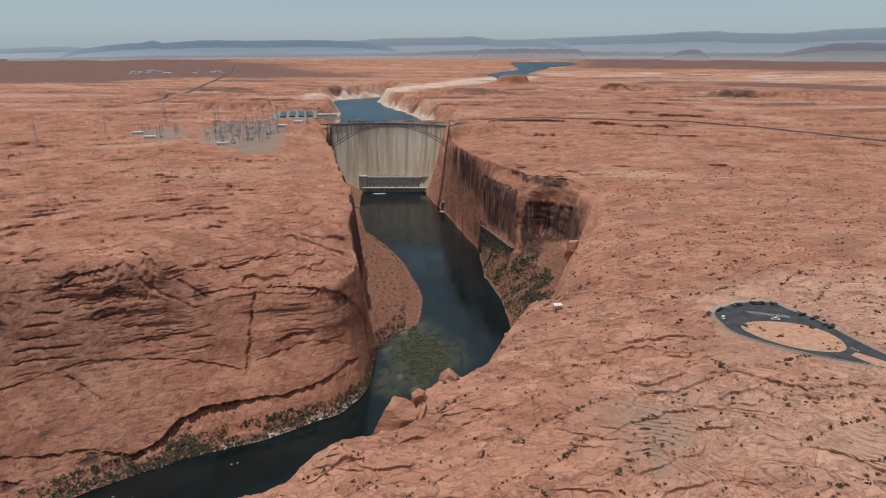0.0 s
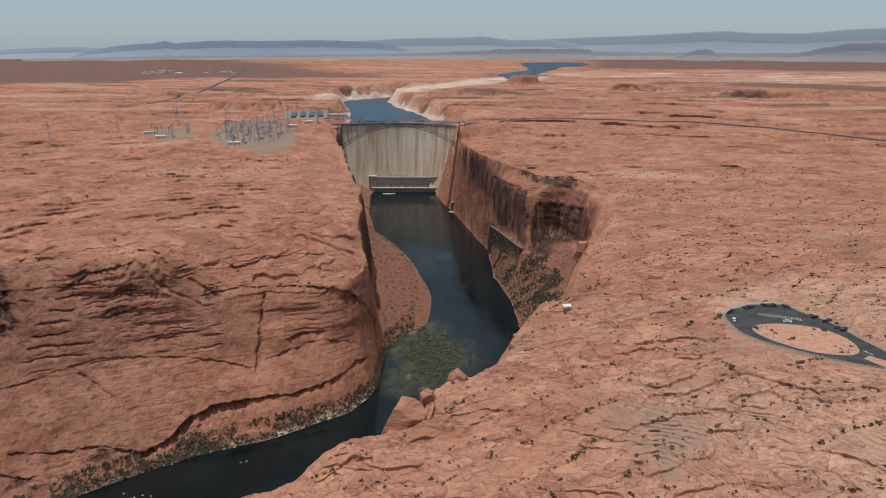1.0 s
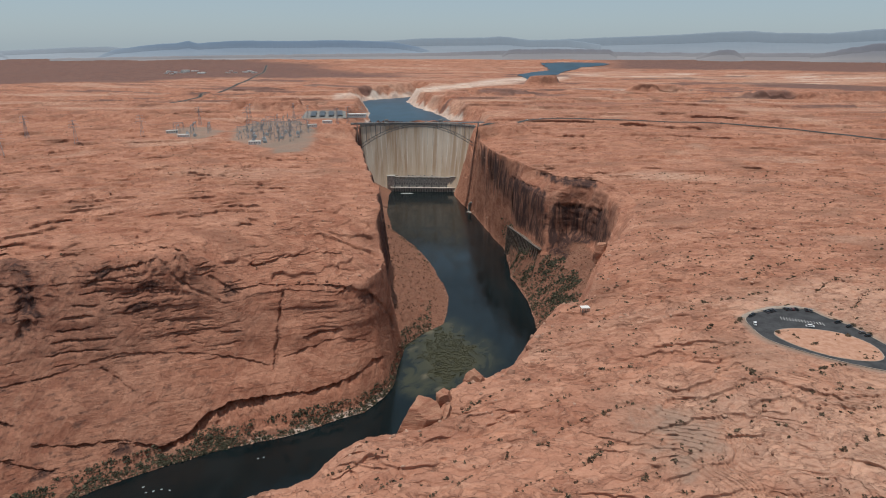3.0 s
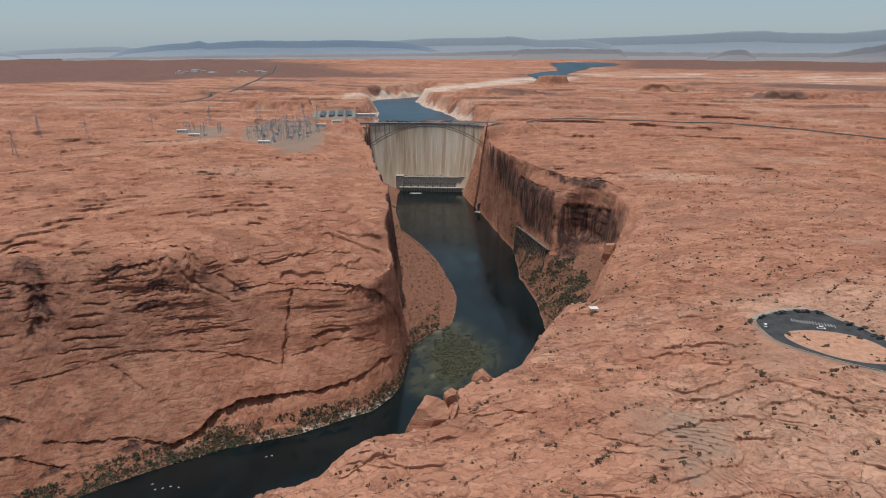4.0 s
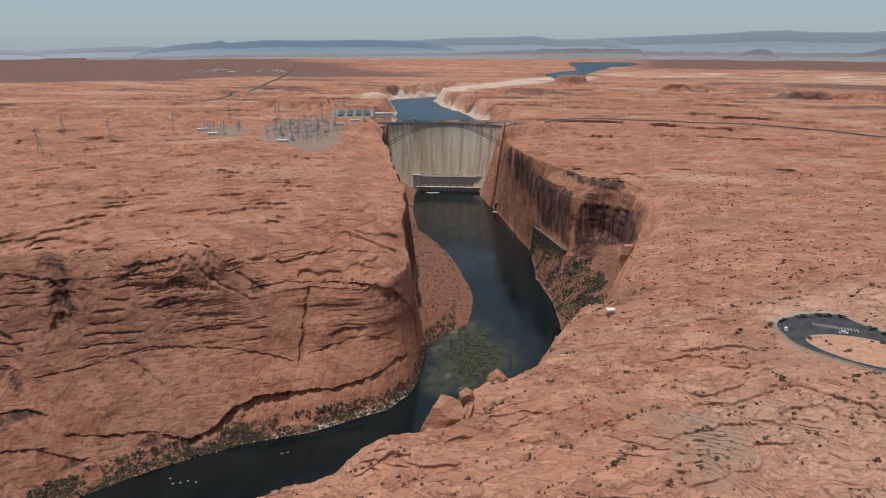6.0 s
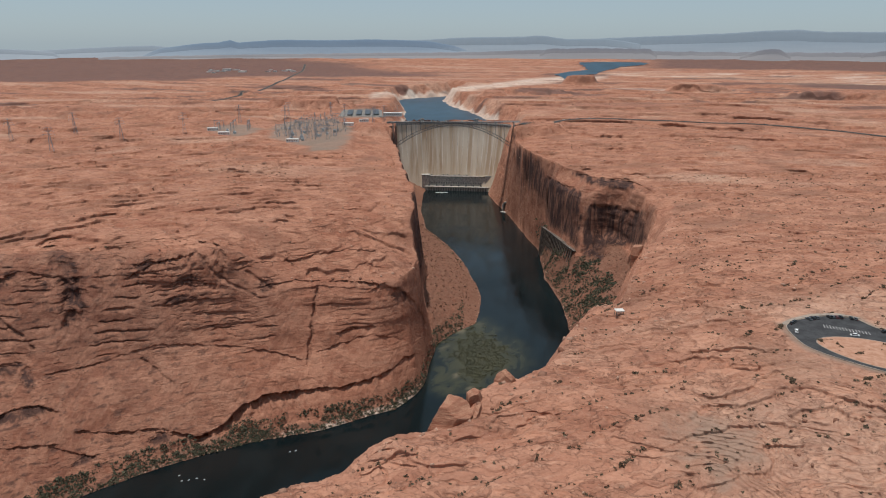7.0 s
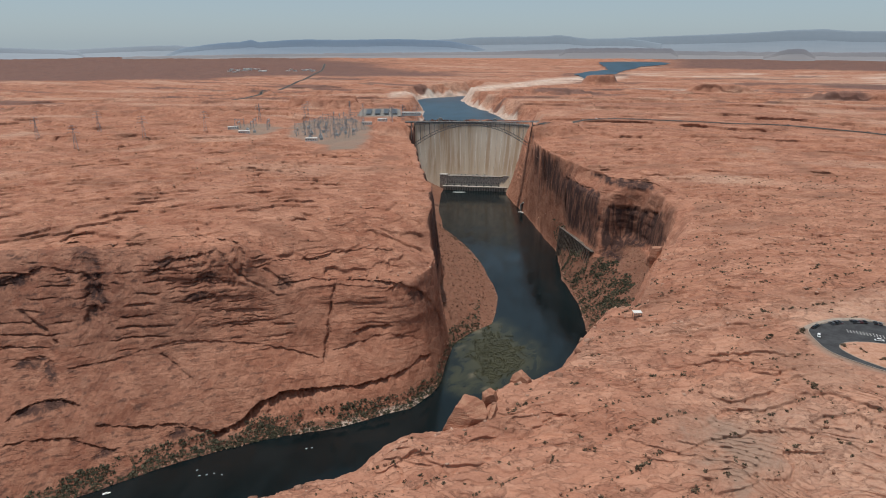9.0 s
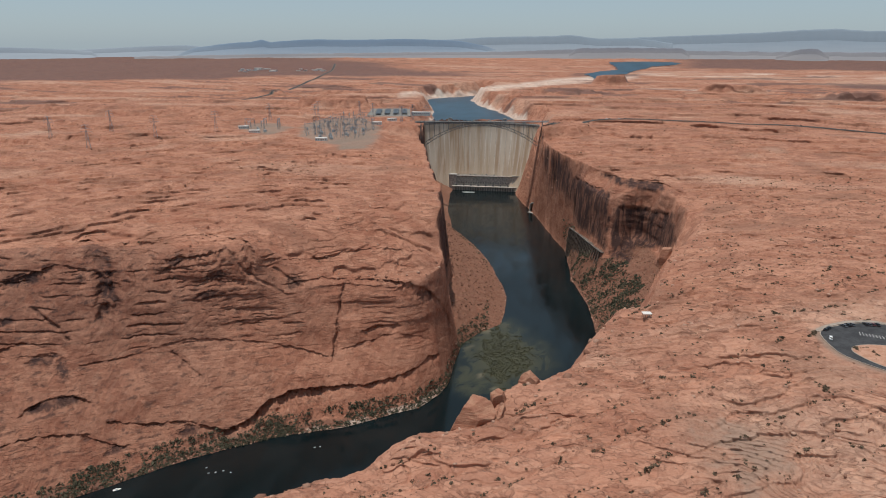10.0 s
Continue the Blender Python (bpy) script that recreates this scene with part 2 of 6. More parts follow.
# ledges of the big wall that overhang, by bearing and dip in degrees from the hover point: depth in metres, fall in degrees, line
LOW_LEDGES = [(17, 1.3, [(-31.6, -33.0), (-30.0, -32.6), (-28.4, -32.3), (-26.7, -31.1), (-23.9, -30.4), (-20.5, -30.5)]),
              (10, 0.5, [(-22, -30.5), (-16.4, -30.6), (-13.4, -30.1), (-11.1, -29.3), (-9.9, -28.3), (-8.2, -27.9)]),
              (6, 0.5, [(-41.2, -29.6), (-37.7, -30.8), (-34.3, -31.3), (-30.4, -32.9)]),
              (4, 0.4, [(-43.5, -30.0), (-40.3, -31.8), (-38.6, -32.7)]), (7, 0.8, [(-47.2, -27.6), (-45.4, -26.9), (-43.3, -27.0), (-41.2, -28.2)]),
              (6, 0.6, [(-50, -22.6), (-47.2, -22.4), (-45.2, -22.2)]), (5, 0.5, [(-52, -29.0), (-46, -29.4), (-42, -30.4)]),
              (4, 0.4, [(-19.3, -27.5), (-16.8, -26.8), (-13.3, -26.1), (-9.4, -26.8)]), (5, 0.4, [(-17, -25.9), (-15.0, -25.4), (-12.6, -25.4)]),
              (3, 0.3, [(-43.2, -24.9), (-38.5, -25.1), (-36.5, -24.9), (-33.2, -24.6), (-29.7, -25.2), (-26.2, -25.9), (-22.4, -27.0), (-19.6, -28.1)])]
HIGH_LEDGES = [(9, 2.6, [(-40.4, -15.2), (-37.8, -15.8), (-35.6, -15.8), (-33.4, -15.9), (-30.6, -15.9), (-26.4, -17.0)]),
               (4, 0.4, [(-32.3, -19.9), (-29.1, -20.1), (-26.2, -20.8)]), (4, 0.4, [(-35.2, -18.9), (-32.2, -17.9), (-28.4, -17.4)]),
               (5, 1.0, [(-49, -17.9), (-46.1, -17.6), (-44.2, -17.2), (-42.1, -16.8), (-39.8, -17.6)]),
               (8, 0.35, [(-18.5, -21.1), (-15.7, -21.1), (-13.7, -21.3), (-11.5, -21.7)]), (4, 0.3, [(-22.9, -21.0), (-20.3, -20.7), (-17.6, -21.0)]),
               (5, 0.7, [(-13.5, -22.4), (-11.8, -21.5), (-9.8, -22.4)]), (4, 0.4, [(-26, -18.6), (-21, -18.9), (-15, -18.2), (-10, -18.7)]),
               (3, 0.3, [(-24, -15.2), (-19, -15.4), (-14, -14.4), (-10.4, -13.6)]), (3, 0.3, [(-36, -13.4), (-30, -13.3), (-25, -12.2), (-19, -12.4)])]
CLIFF_LEDGES = [(7, 0.9, [(0.72, -7.29), (2.16, -9.68), (3.6, -11.27), (5.31, -12.31), (6.68, -12.39)]), (6, 0.7, [(6.34, -11.19), (7.98, -11.4), (9.6, -11.46), (11.46, -11.56), (13.91, -12.67)]), (5, 0.8, [(7.61, -14.11), (9.78, -13.86), (12.76, -14.34)])]
# big wall hollows, dark with stain and painted shade: bearing, dip, half widths
DARK_HOLLOWS = [(-29.9, -19.7, 1.2, 0.5), (-30.7, -21.3, 1.4, 0.5), (-33.2, -18.1, 0.9, 0.4), (-22.9, -20.9, 0.8, 0.7), (-44.5, -23.9, 1.2, 0.5),
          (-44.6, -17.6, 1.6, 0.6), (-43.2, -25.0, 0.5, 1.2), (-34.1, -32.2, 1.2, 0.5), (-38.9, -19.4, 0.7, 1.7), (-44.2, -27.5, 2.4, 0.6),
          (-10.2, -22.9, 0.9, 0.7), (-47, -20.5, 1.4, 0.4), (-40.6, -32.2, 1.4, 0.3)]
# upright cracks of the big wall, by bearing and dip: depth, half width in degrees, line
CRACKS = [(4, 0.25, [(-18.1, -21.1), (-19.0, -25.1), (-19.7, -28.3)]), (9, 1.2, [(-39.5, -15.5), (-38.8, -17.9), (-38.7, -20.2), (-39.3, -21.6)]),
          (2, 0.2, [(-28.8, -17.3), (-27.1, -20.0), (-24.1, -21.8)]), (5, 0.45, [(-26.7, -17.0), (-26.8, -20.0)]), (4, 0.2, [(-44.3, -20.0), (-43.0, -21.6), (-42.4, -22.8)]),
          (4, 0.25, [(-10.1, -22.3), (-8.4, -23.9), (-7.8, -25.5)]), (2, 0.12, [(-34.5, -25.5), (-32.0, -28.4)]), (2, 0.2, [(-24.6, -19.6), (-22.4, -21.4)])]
# stained and shaded faces of the cliff across the river, by bearing and dip
VARNISH_SHADE = [[(0.31, -7.16), (1.0, -7.42), (2.44, -9.68), (3.74, -11.27), (3.71, -13.72), (1.98, -12.4), (0.78, -9.44)],
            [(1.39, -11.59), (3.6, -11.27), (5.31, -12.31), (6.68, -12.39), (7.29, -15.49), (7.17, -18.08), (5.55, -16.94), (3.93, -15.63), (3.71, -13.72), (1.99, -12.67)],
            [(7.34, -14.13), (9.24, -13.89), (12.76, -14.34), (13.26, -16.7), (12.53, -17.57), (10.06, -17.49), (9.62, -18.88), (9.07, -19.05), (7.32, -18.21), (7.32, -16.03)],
            # shade painted under the overhanging ledge
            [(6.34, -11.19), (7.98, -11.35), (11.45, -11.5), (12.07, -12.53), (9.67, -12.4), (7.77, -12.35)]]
LAKE_LEVEL = 128.0
DELTA = [(-37, 807), (-23, 780), (5, 746), (15, 707), (4, 685), (-13, 664), (-26, 638), (-44, 657), (-57, 699), (-68, 746)]
LOT = [(192, 405), (203, 414), (221, 423), (239, 425), (248, 420), (251, 409), (261, 398), (267, 368), (275, 340), (330, 200),
       (326, 198), (290, 300), (264, 327), (240, 336), (219, 349), (202, 363), (194, 373), (192, 383)]
LOOP = [(202, 381), (208, 388), (222, 391), (240, 388), (252, 381), (259, 367), (257, 352), (249, 345), (235, 346), (221, 352),
        (209, 364), (204, 373)]
LOT_LEVEL = 200.0
GREY = (113, 284)
YARD = [(-560, 1420), (-570, 1610), (-450, 1660), (-350, 1400), (-315, 1170), (-366, 1130), (-440, 1230), (-500, 1290)]
YARD_B = [(-690, 1370), (-720, 1490), (-625, 1510), (-560, 1390), (-585, 1305)]
VISITOR = [(-460, 1680), (-500, 1910), (-390, 1945), (-320, 1690)]
FAR_LAKE = [(275, 3420), (265, 3640), (330, 3800), (450, 3950), (480, 4420), (850, 4440), (880, 4250), (690, 4080), (600, 3920),
            (520, 3760), (430, 3600), (380, 3440)]
ROAD_EAST = [(32, 1489), (95, 1590), (135, 1700), (200, 1738), (275, 1737), (419, 1683), (521, 1670), (606, 1666), (729, 1562), (852, 1408),
             (927, 1297), (1010, 1160), (1120, 960)]
ROAD_WEST = [(-1034, 2120), (-1042, 2190), (-1062, 2450), (-1120, 2905), (-1165, 3270), (-1218, 3710), (-1330, 4100)]
# mounds and buttes on the plateau: x, y, half widths, height
MOUNDS = [(-322, 1452, 80, 60, 22), (70, 1492, 80, 60, 22), (355, 3234, 95, 60, 40), (829, 2863, 150, 60, 26), (1330, 2520, 360, 70, 24), (-640, 1960, 150, 60, 30),
          (-1150, 1700, 420, 90, 14), (120, 2700, 150, 90, 16), (-1000, 2500, 300, 80, 12), (640, 2500, 200, 60, 10), (-60, 2560, 60, 120, 16)]


def shelf(bearing, dip, line, depth, fall):
    """How far rock stands back below an overhanging ledge, uneven along its length."""
    b, d = zip(*line)
    on = np.flatnonzero((bearing > b[0]) & (bearing < b[-1]) & (dip < max(d) + 0.5) & (dip > min(d) - 6 * fall - 0.5))
    out = np.zeros(bearing.shape, np.float32)
    a, e = bearing[on], dip[on]
    lip = np.interp(a, b, d) + 0.18 * perlin(a * 1.7, a * 0 + d[0], 120) + 0.10 * perlin(a * 6, a * 0 + d[0], 121)
    below = lip - e
    ends = smooth(a, b[0], b[0] + 0.8) * (1 - smooth(a, b[-1] - 0.8, b[-1]))
    broken = 0.25 + 0.75 * smooth(perlin(a * 1.1, a * 0 + 3 * d[0], 122) + 0.4 * perlin(a * 4, e * 2, 123), -0.35, 0.2)
    out[on] = depth * broken * ends * smooth(below, 0.0, 0.10) * np.exp(-np.maximum(below, 0) / fall)
    return out


def undercut(q, step, sharp, depth):
    """How far the foot of each riser of a terrace stands back under its lip."""
    below = 0.5 + sharp - (q / step - np.floor(q / step))
    return np.where(below > 0, depth * smooth(below, 0, 2 * sharp) * np.exp(-np.maximum(below - 2 * sharp, 0) / 0.07), 0)


def terrace(q, step, sharp):
    """Steps: flat treads with steep risers."""
    n = np.floor(q / step)
    f = q / step - n
    return (n + smooth(f, 0.5 - sharp, 0.5 + sharp)) * step


def blocks(x, y, seed):
    """Cellular pattern: gap to the nearest edge, and a random value for each cell."""
    xf, yf = np.floor(x), np.floor(y)
    d1 = np.full(x.shape, 9.0, np.float32)
    d2, val = d1.copy(), np.zeros(x.shape, np.float32)
    for a in (-1, 0, 1):
        for b in (-1, 0, 1):
            cx, cy = xf + a, yf + b
            g = lattice(cx.astype(np.int32), cy.astype(np.int32), seed)
            qx = cx + 0.5 + 0.42 * TURN_COS[g]
            qy = cy + 0.5 + 0.42 * TURN_SIN[(g * np.uint32(37)) & np.uint32(255)]
            d = np.hypot(qx - x, qy - y).astype(np.float32)
            closer = d < d1
            d2 = np.where(closer, d1, np.minimum(d2, d))
            val = np.where(closer, g.astype(np.float32) / 256, val)
            d1 = np.where(closer, d, d1)
    return d2 - d1, val


def joints(x, y):
    """Two sets of long curved joints in the slickrock: distance to the nearest line of each, in metres."""
    f1 = (-0.46 * x + 0.88 * y) / 24 + 1.3 * fbm(x / 150, y / 150, 2, 41) + 0.12 * perlin(x / 16, y / 16, 76)
    f2 = (0.80 * x + 0.60 * y) / 34 + 1.2 * fbm(x / 130, y / 130, 2, 42) + 0.10 * perlin(x / 16, y / 16, 77)
    d1 = np.abs(f1 - np.floor(f1) - 0.5) * 24 + 6 * (perlin(x / 45, y / 45, 78) < -0.12)
    d2 = np.abs(f2 - np.floor(f2) - 0.5) * 34 + 9 * (perlin(x / 30, y / 30, 79) < 0.10)
    return d1, d2


def terrain(x, y, quick=False):
    """Height of the ground, its surface masks, distances into canyon and water, and how far beds stand back."""
    x, y = np.asarray(x, np.float32), np.asarray(y, np.float32)
    rr = np.hypot(x, y)
    left = smooth(np.interp(y, [p[1] for p in STREAM], [p[0] for p in STREAM]).astype(np.float32) - x, -15, 25)
    nearness = smooth(1500 - rr, 0, 800)
    right = 1 - left
    amp = 2.2 + 5.0 * left + 8.0 * right * smooth(y, 560, 760)
    bx = amp * perlin(x / 60, y / 60, 1) + 0.5 * amp * perlin(x / 19, y / 19, 2) + 1.3 * perlin(x / 6, y / 6, 3)
    by = amp * perlin(x / 60, y / 60, 4) + 0.5 * amp * perlin(x / 19, y / 19, 5) + 1.3 * perlin(x / 6, y / 6, 6)
    bx = bx + 15 * left * perlin(x / 150, y / 150, 53) + 2.5 * right * perlin(x / 13, y / 13, 36)
    by = by + 15 * left * perlin(x / 150, y / 150, 54) + 2.5 * right * perlin(x / 13, y / 13, 37)
    dr = inside(RIM, x + bx, y + by)
    dw = inside(WATER, x + 0.25 * bx, y + 0.25 * by)
    lk = inside(LAKE, x + 8 * perlin(x / 90, y / 90, 7), y + 20 * perlin(x / 90, y / 90, 8))
    lake2 = inside(FAR_LAKE, x, y, 200)
    road = np.minimum(to_line(ROAD_EAST, x, y), to_line(ROAD_WEST, x, y))
    calm = smooth(road, 6, 40) * (1 - smooth(lake2, -60, 0))

    # plateau
    brow = smooth(-60 - x, 0, 40) * smooth(800 - y, 0, 60)
    bearing = np.degrees(np.arctan2(x, np.maximum(y, 1.0)))
    sag = 46 * smooth(bearing, -27, -19) * left * (1 - smooth(y, 690, 800))
    zr = 176 - 3 * brow - sag
    away = np.maximum(-dr, 0)
    zp = zr + (14 + 4 * brow) * (1 - np.exp(-away / 110)) + sag * (1 - np.exp(-away / 65)) + 6 * fbm(x / 420, y / 420, 3, 11) * smooth(away, 20, 200)
    zp = zp + 16 * smooth(x, 60, 190) * smooth(700 - y, 0, 200)
    hill = np.zeros(x.shape)
    for mx, my, sx, sy, h in MOUNDS:
        g = ((x - mx) / sx) ** 2 + ((y - my) / sy) ** 2
        lift = 1 - smooth(np.sqrt(g) + 0.3 * fbm(x / 40, y / 40, 2, 12), 0.55, 1.0)
        zp = zp + h * lift
        hill = np.maximum(hill, lift)
    # ledges of cross-bedded rock: contours of a rolling surface, cut into sharp uneven steps
    edge = smooth(away, 0.5, 9) * calm
    near2 = 0.30 + 0.70 * nearness
    patchy = smooth(fbm(x / 90, y / 70, 3, 15), -0.30, 0.35)
    along = y * (1 - 0.16 * left) + x * (0.10 * right - 0.56 * left)
    q = 0.125 * along + 8 * fbm(x / 210, y / 150, 3, 14) + (2.2 + 1.6 * right) * perlin(x / 38, y / 30, 13) + (0.9 + 0.7 * right) * perlin(x / 14, y / 11, 73)
    led = (terrace(q, 3.7, 0.035) - q) * (0.15 + 0.85 * patchy)
    roll = 5.5 * fbm(x / 70, y / 45, 4, 16)
    q2 = (0.04 + 0.06 * left) * along + (0.5 + 0.5 * right) * roll + 0.8 * perlin(x / 30, y / 30, 75) + 0.3 * perlin(x / 5, y / 5, 74)
    patch2 = smooth(perlin(x / 60, y / 40, 110), -0.3, 0.25)
    led2 = 0.45 * roll + (terrace(q2, 1.7, 0.05) - q2) * (0.2 + 0.8 * patch2)
    q3 = 9 * fbm(x / 55 + 0.4 * perlin(x / 30, y / 30, 45), y / 70, 2, 17) + 0.16 * (0.8 * x + 0.6 * y)
    swirl = smooth(x, 50, 120) * smooth(350 - y + 0.1 * x, 0, 50)
    led3 = (terrace(q3, 1.0, 0.12) - q3) * swirl
    zp = zp + ((0.45 * left + 0.6) * led + 0.9 * led2 * near2 * (1 - 0.4 * swirl) + 1.0 * led3) * edge
    qf = 17 * fbm(x / 900, y / 500, 4, 62) + 0.042 * y
    zp = zp + (terrace(qf, 8.0, 0.015) - qf) * 0.9 * smooth(rr, 1100, 1700) * (1 - smooth(rr, 3000, 3600)) * calm
    qm = 0.10 * along + 6 * fbm(x / 150, y / 110, 4, 133)
    middle = smooth(rr, 800, 1050) * (1 - smooth(rr, 1900, 2300)) * calm * smooth(perlin(x / 90, y / 70, 134), -0.3, 0.2)
    zp = zp + (terrace(qm, 3.6, 0.04) - qm) * middle * edge
    east = right * nearness
    if not quick:
        d1, d2 = joints(x, y)
        slabs = east * (1 - 0.7 * swirl)
        split = smooth(fbm(x / 55, y / 55, 2, 55), -0.05, 0.4)
        e2, c2 = blocks((0.88 * x + 0.46 * y) / 12, (-0.46 * x + 0.88 * y) / 5.5, 44)
        groove = np.exp(-(d1 / 0.9) ** 2) + 0.8 * np.exp(-(d2 / 0.8) ** 2)
        zb = 1.7 * (c2 - 0.5) * split - 0.5 * split * (1 - smooth(e2, 0.0, 0.10)) - 1.1 * groove
        pillow = 3.0 * np.abs(perlin(x / 34, y / 21, 57)) + 2.2 * np.abs(perlin(x / 13, y / 8, 58))
        zp = zp + (slabs * zb + pillow * (0.35 + 0.65 * east) * near2) * edge
        zp = zp + (0.5 * fbm(x / 6, y / 6, 2, 18) + 0.8 * perlin(x / 35, y / 35, 46)) * calm
    far = np.clip((rr - 2800) / 2150, 0, 1)
    zp = zp + 111 * far ** 1.3 - 8 * smooth(rr, 2200, 3200)
    flat_lot = smooth(inside(LOT, x, y), -14, -1)
    zp = zp * (1 - flat_lot) + LOT_LEVEL * flat_lot
    yard = np.maximum(np.maximum(inside(YARD, x, y), inside(YARD_B, x, y)), inside(VISITOR, x, y))
    fy = smooth(yard, -25, 2)
    zp = zp * (1 - fy) + 190 * fy
    # reservoir
    shore = np.maximum(-lk, 0)
    bank = LAKE_LEVEL - 6 + 80 * smooth(shore + 16 * fbm(x / 60, y / 60, 3, 19) * smooth(shore, 2, 20), -4, 75)
    sh = (lk > -150) & (dr < 0) & (y > 1700)
    zp = np.where(sh, np.minimum(zp, terrace(bank, 7.0, 0.2)), zp)
    zp = np.where((lk > 0) & (y > 1690), LAKE_LEVEL - 6, zp)

    # canyon walls
    out = np.maximum(-dw, 0)
    s = np.clip(out / (out + np.maximum(dr, 0) + 1e-3), 0, 1)
    bar = smooth(y, 720, 800) * left
    big = left * (1 - bar)
    gate = right * smooth(y, 1120, 1200)
    cliff = right * (1 - gate) * smooth(y, 720, 800)
    alcove = smooth(x, 115, 175)
    k = 0.10 * big + 0.88 * bar * left + 0.36 * right + 0.10 * gate + (0.06 + 0.30 * alcove) * cliff
    h = 5 * big + 42 * bar * left + 28 * right + 52 * gate + (32 + 28 * alcove) * cliff
    k = np.clip(k + 0.08 * perlin(x / 45, y / 45, 20), 0.05, 0.93)
    low = h * np.clip(s / k, 0, 1) ** 1.2
    u = np.clip((s - k) / (1 - k), 0, 1)
    power = 1.25 + 0.75 * big
    wall = h + (zr - h) * (1 - (1 - u) ** power)
    # the big wall: a bulging apron, an upright band, a rounded brow
    foot = 88 - 0.3 * sag
    apron = h + (foot - h) * np.clip(u / 0.62, 0, 1) ** 0.9 + (zr - foot) * smooth(u, 0.50, 0.97)
    face_up = h + (zr - h) * ((0.64 + 0.22 * alcove) * smooth(u, 0.0, 0.22 + 0.25 * alcove) + (0.36 - 0.22 * alcove) * u)
    wall = wall * (1 - big - cliff) + apron * big + face_up * cliff
    zw = np.where(s < k, low, wall)
    # strata of uneven thickness that come and go along the wall
    warp = 14 * fbm(x / 380, y / 380, 2, 21) + 0.04 * x + 3 * perlin(x / 60, y / 60, 59)
    zq = zw + warp
    come = smooth(perlin(x / 75 + zw / 60, y / 75, 47), -0.1, 0.35)
    come2 = smooth(perlin(x / 34 - zw / 40, y / 34, 60), -0.1, 0.3)
    strata = 4.8 * perlin(zq / 17, x / 260, 48) * come + 1.8 * perlin(zq / 5.6, x / 150, 49) * come2 + 0.5 * perlin(zq / 2.4, x / 70, 50) * come2
    on = smooth(u, 0.0, 0.10) * smooth(1 - u, 0.0, 0.10)
    zw = zw + 0.7 * strata * on * (0.8 + 0.4 * big) * (1 - 0.75 * big * (1 - smooth(zw, 60, 90))) * (1 - 0.7 * big * smooth(bearing, -16, -11))
    zw = zw + (1.6 * fbm(x / 14, y / 14, 3, 9) + 0.8 * fbm(x / 4, y / 4, 2, 22)) * smooth(s, 0.02, 0.2)
    rubble = np.maximum(perlin(x / 4.2, y / 4.2, 51), 0) * 2.6 + np.maximum(perlin(x / 9, y / 9, 52), 0) * 3.0
    zw = zw + rubble * (s < k) * smooth(s, 0.03, 0.12)
    # ledges and undercuts: beds that stand back into the wall
    band = smooth(perlin(zq / 9.0, x / 150, 65), -0.06, 0.06)
    thin = smooth(perlin(zq / 3.4, x / 90, 66), -0.05, 0.05)
    push = (1.6 * band * come + 0.5 * thin * come2 * come) * on * (0.35 + 0.65 * big * smooth(zw, 60, 90) * (1 - 0.7 * smooth(bearing, -16, -11)) + 0.4 * right)
    dip = np.degrees(np.arctan2(np.where(dr > 0, zw, zp) - EYE, rr))
    seat = left * (1 - smooth(y, 760, 900))
    for depth, fall, line in LOW_LEDGES + HIGH_LEDGES:
        push = push + shelf(bearing, dip, line, depth, fall) * seat
    for depth, fall, line in CLIFF_LEDGES:
        push = push + shelf(bearing, dip, line, depth, fall) * cliff
    spot, crack = np.zeros(x.shape), np.zeros(x.shape)
    on_wall = np.flatnonzero((seat > 0) & (dip < -13) & (dw < 0))
    if len(on_wall):
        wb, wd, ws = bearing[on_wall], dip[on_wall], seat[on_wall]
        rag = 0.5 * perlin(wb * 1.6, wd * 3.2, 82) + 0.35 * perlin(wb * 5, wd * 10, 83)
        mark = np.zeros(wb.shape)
        for pa, pd, ha, hd in DARK_HOLLOWS:
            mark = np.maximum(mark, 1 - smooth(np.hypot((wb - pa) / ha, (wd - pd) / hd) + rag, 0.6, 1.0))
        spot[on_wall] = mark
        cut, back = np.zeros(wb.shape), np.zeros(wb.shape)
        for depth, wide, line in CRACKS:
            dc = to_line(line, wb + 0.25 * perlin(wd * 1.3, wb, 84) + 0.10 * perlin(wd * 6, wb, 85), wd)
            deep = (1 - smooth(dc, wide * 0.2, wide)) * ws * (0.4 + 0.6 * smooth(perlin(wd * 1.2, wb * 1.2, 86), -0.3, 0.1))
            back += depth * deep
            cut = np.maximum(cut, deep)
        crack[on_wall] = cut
        push[on_wall] += back + 1.6 * mark * ws
    # thin beds that stand out along the upright parts of the wall
    beds = undercut(zq + 3.4 * perlin(bearing * 0.7, zq / 11, 124) + 1.2 * perlin(bearing * 2.6, zq / 6, 126), 4.6, 0.07, 2.2) * come * smooth(perlin(bearing * 0.9, zq / 7, 127), -0.15, 0.2)
    beds = beds + undercut(zq * 1.07 + 2.5 * perlin(bearing * 0.8, zq / 20, 125), 11.0, 0.05, 3.6) * come2
    push = push + beds * on * big * (0.12 + 0.88 * smooth(-bearing, 16, 26) * smooth(zw, 74, 98)) + 0.7 * beds * on * cliff
    # ledges of the open rock
    open_rock = edge * (1 - flat_lot) * (1 - fy) * (dr <= 0)
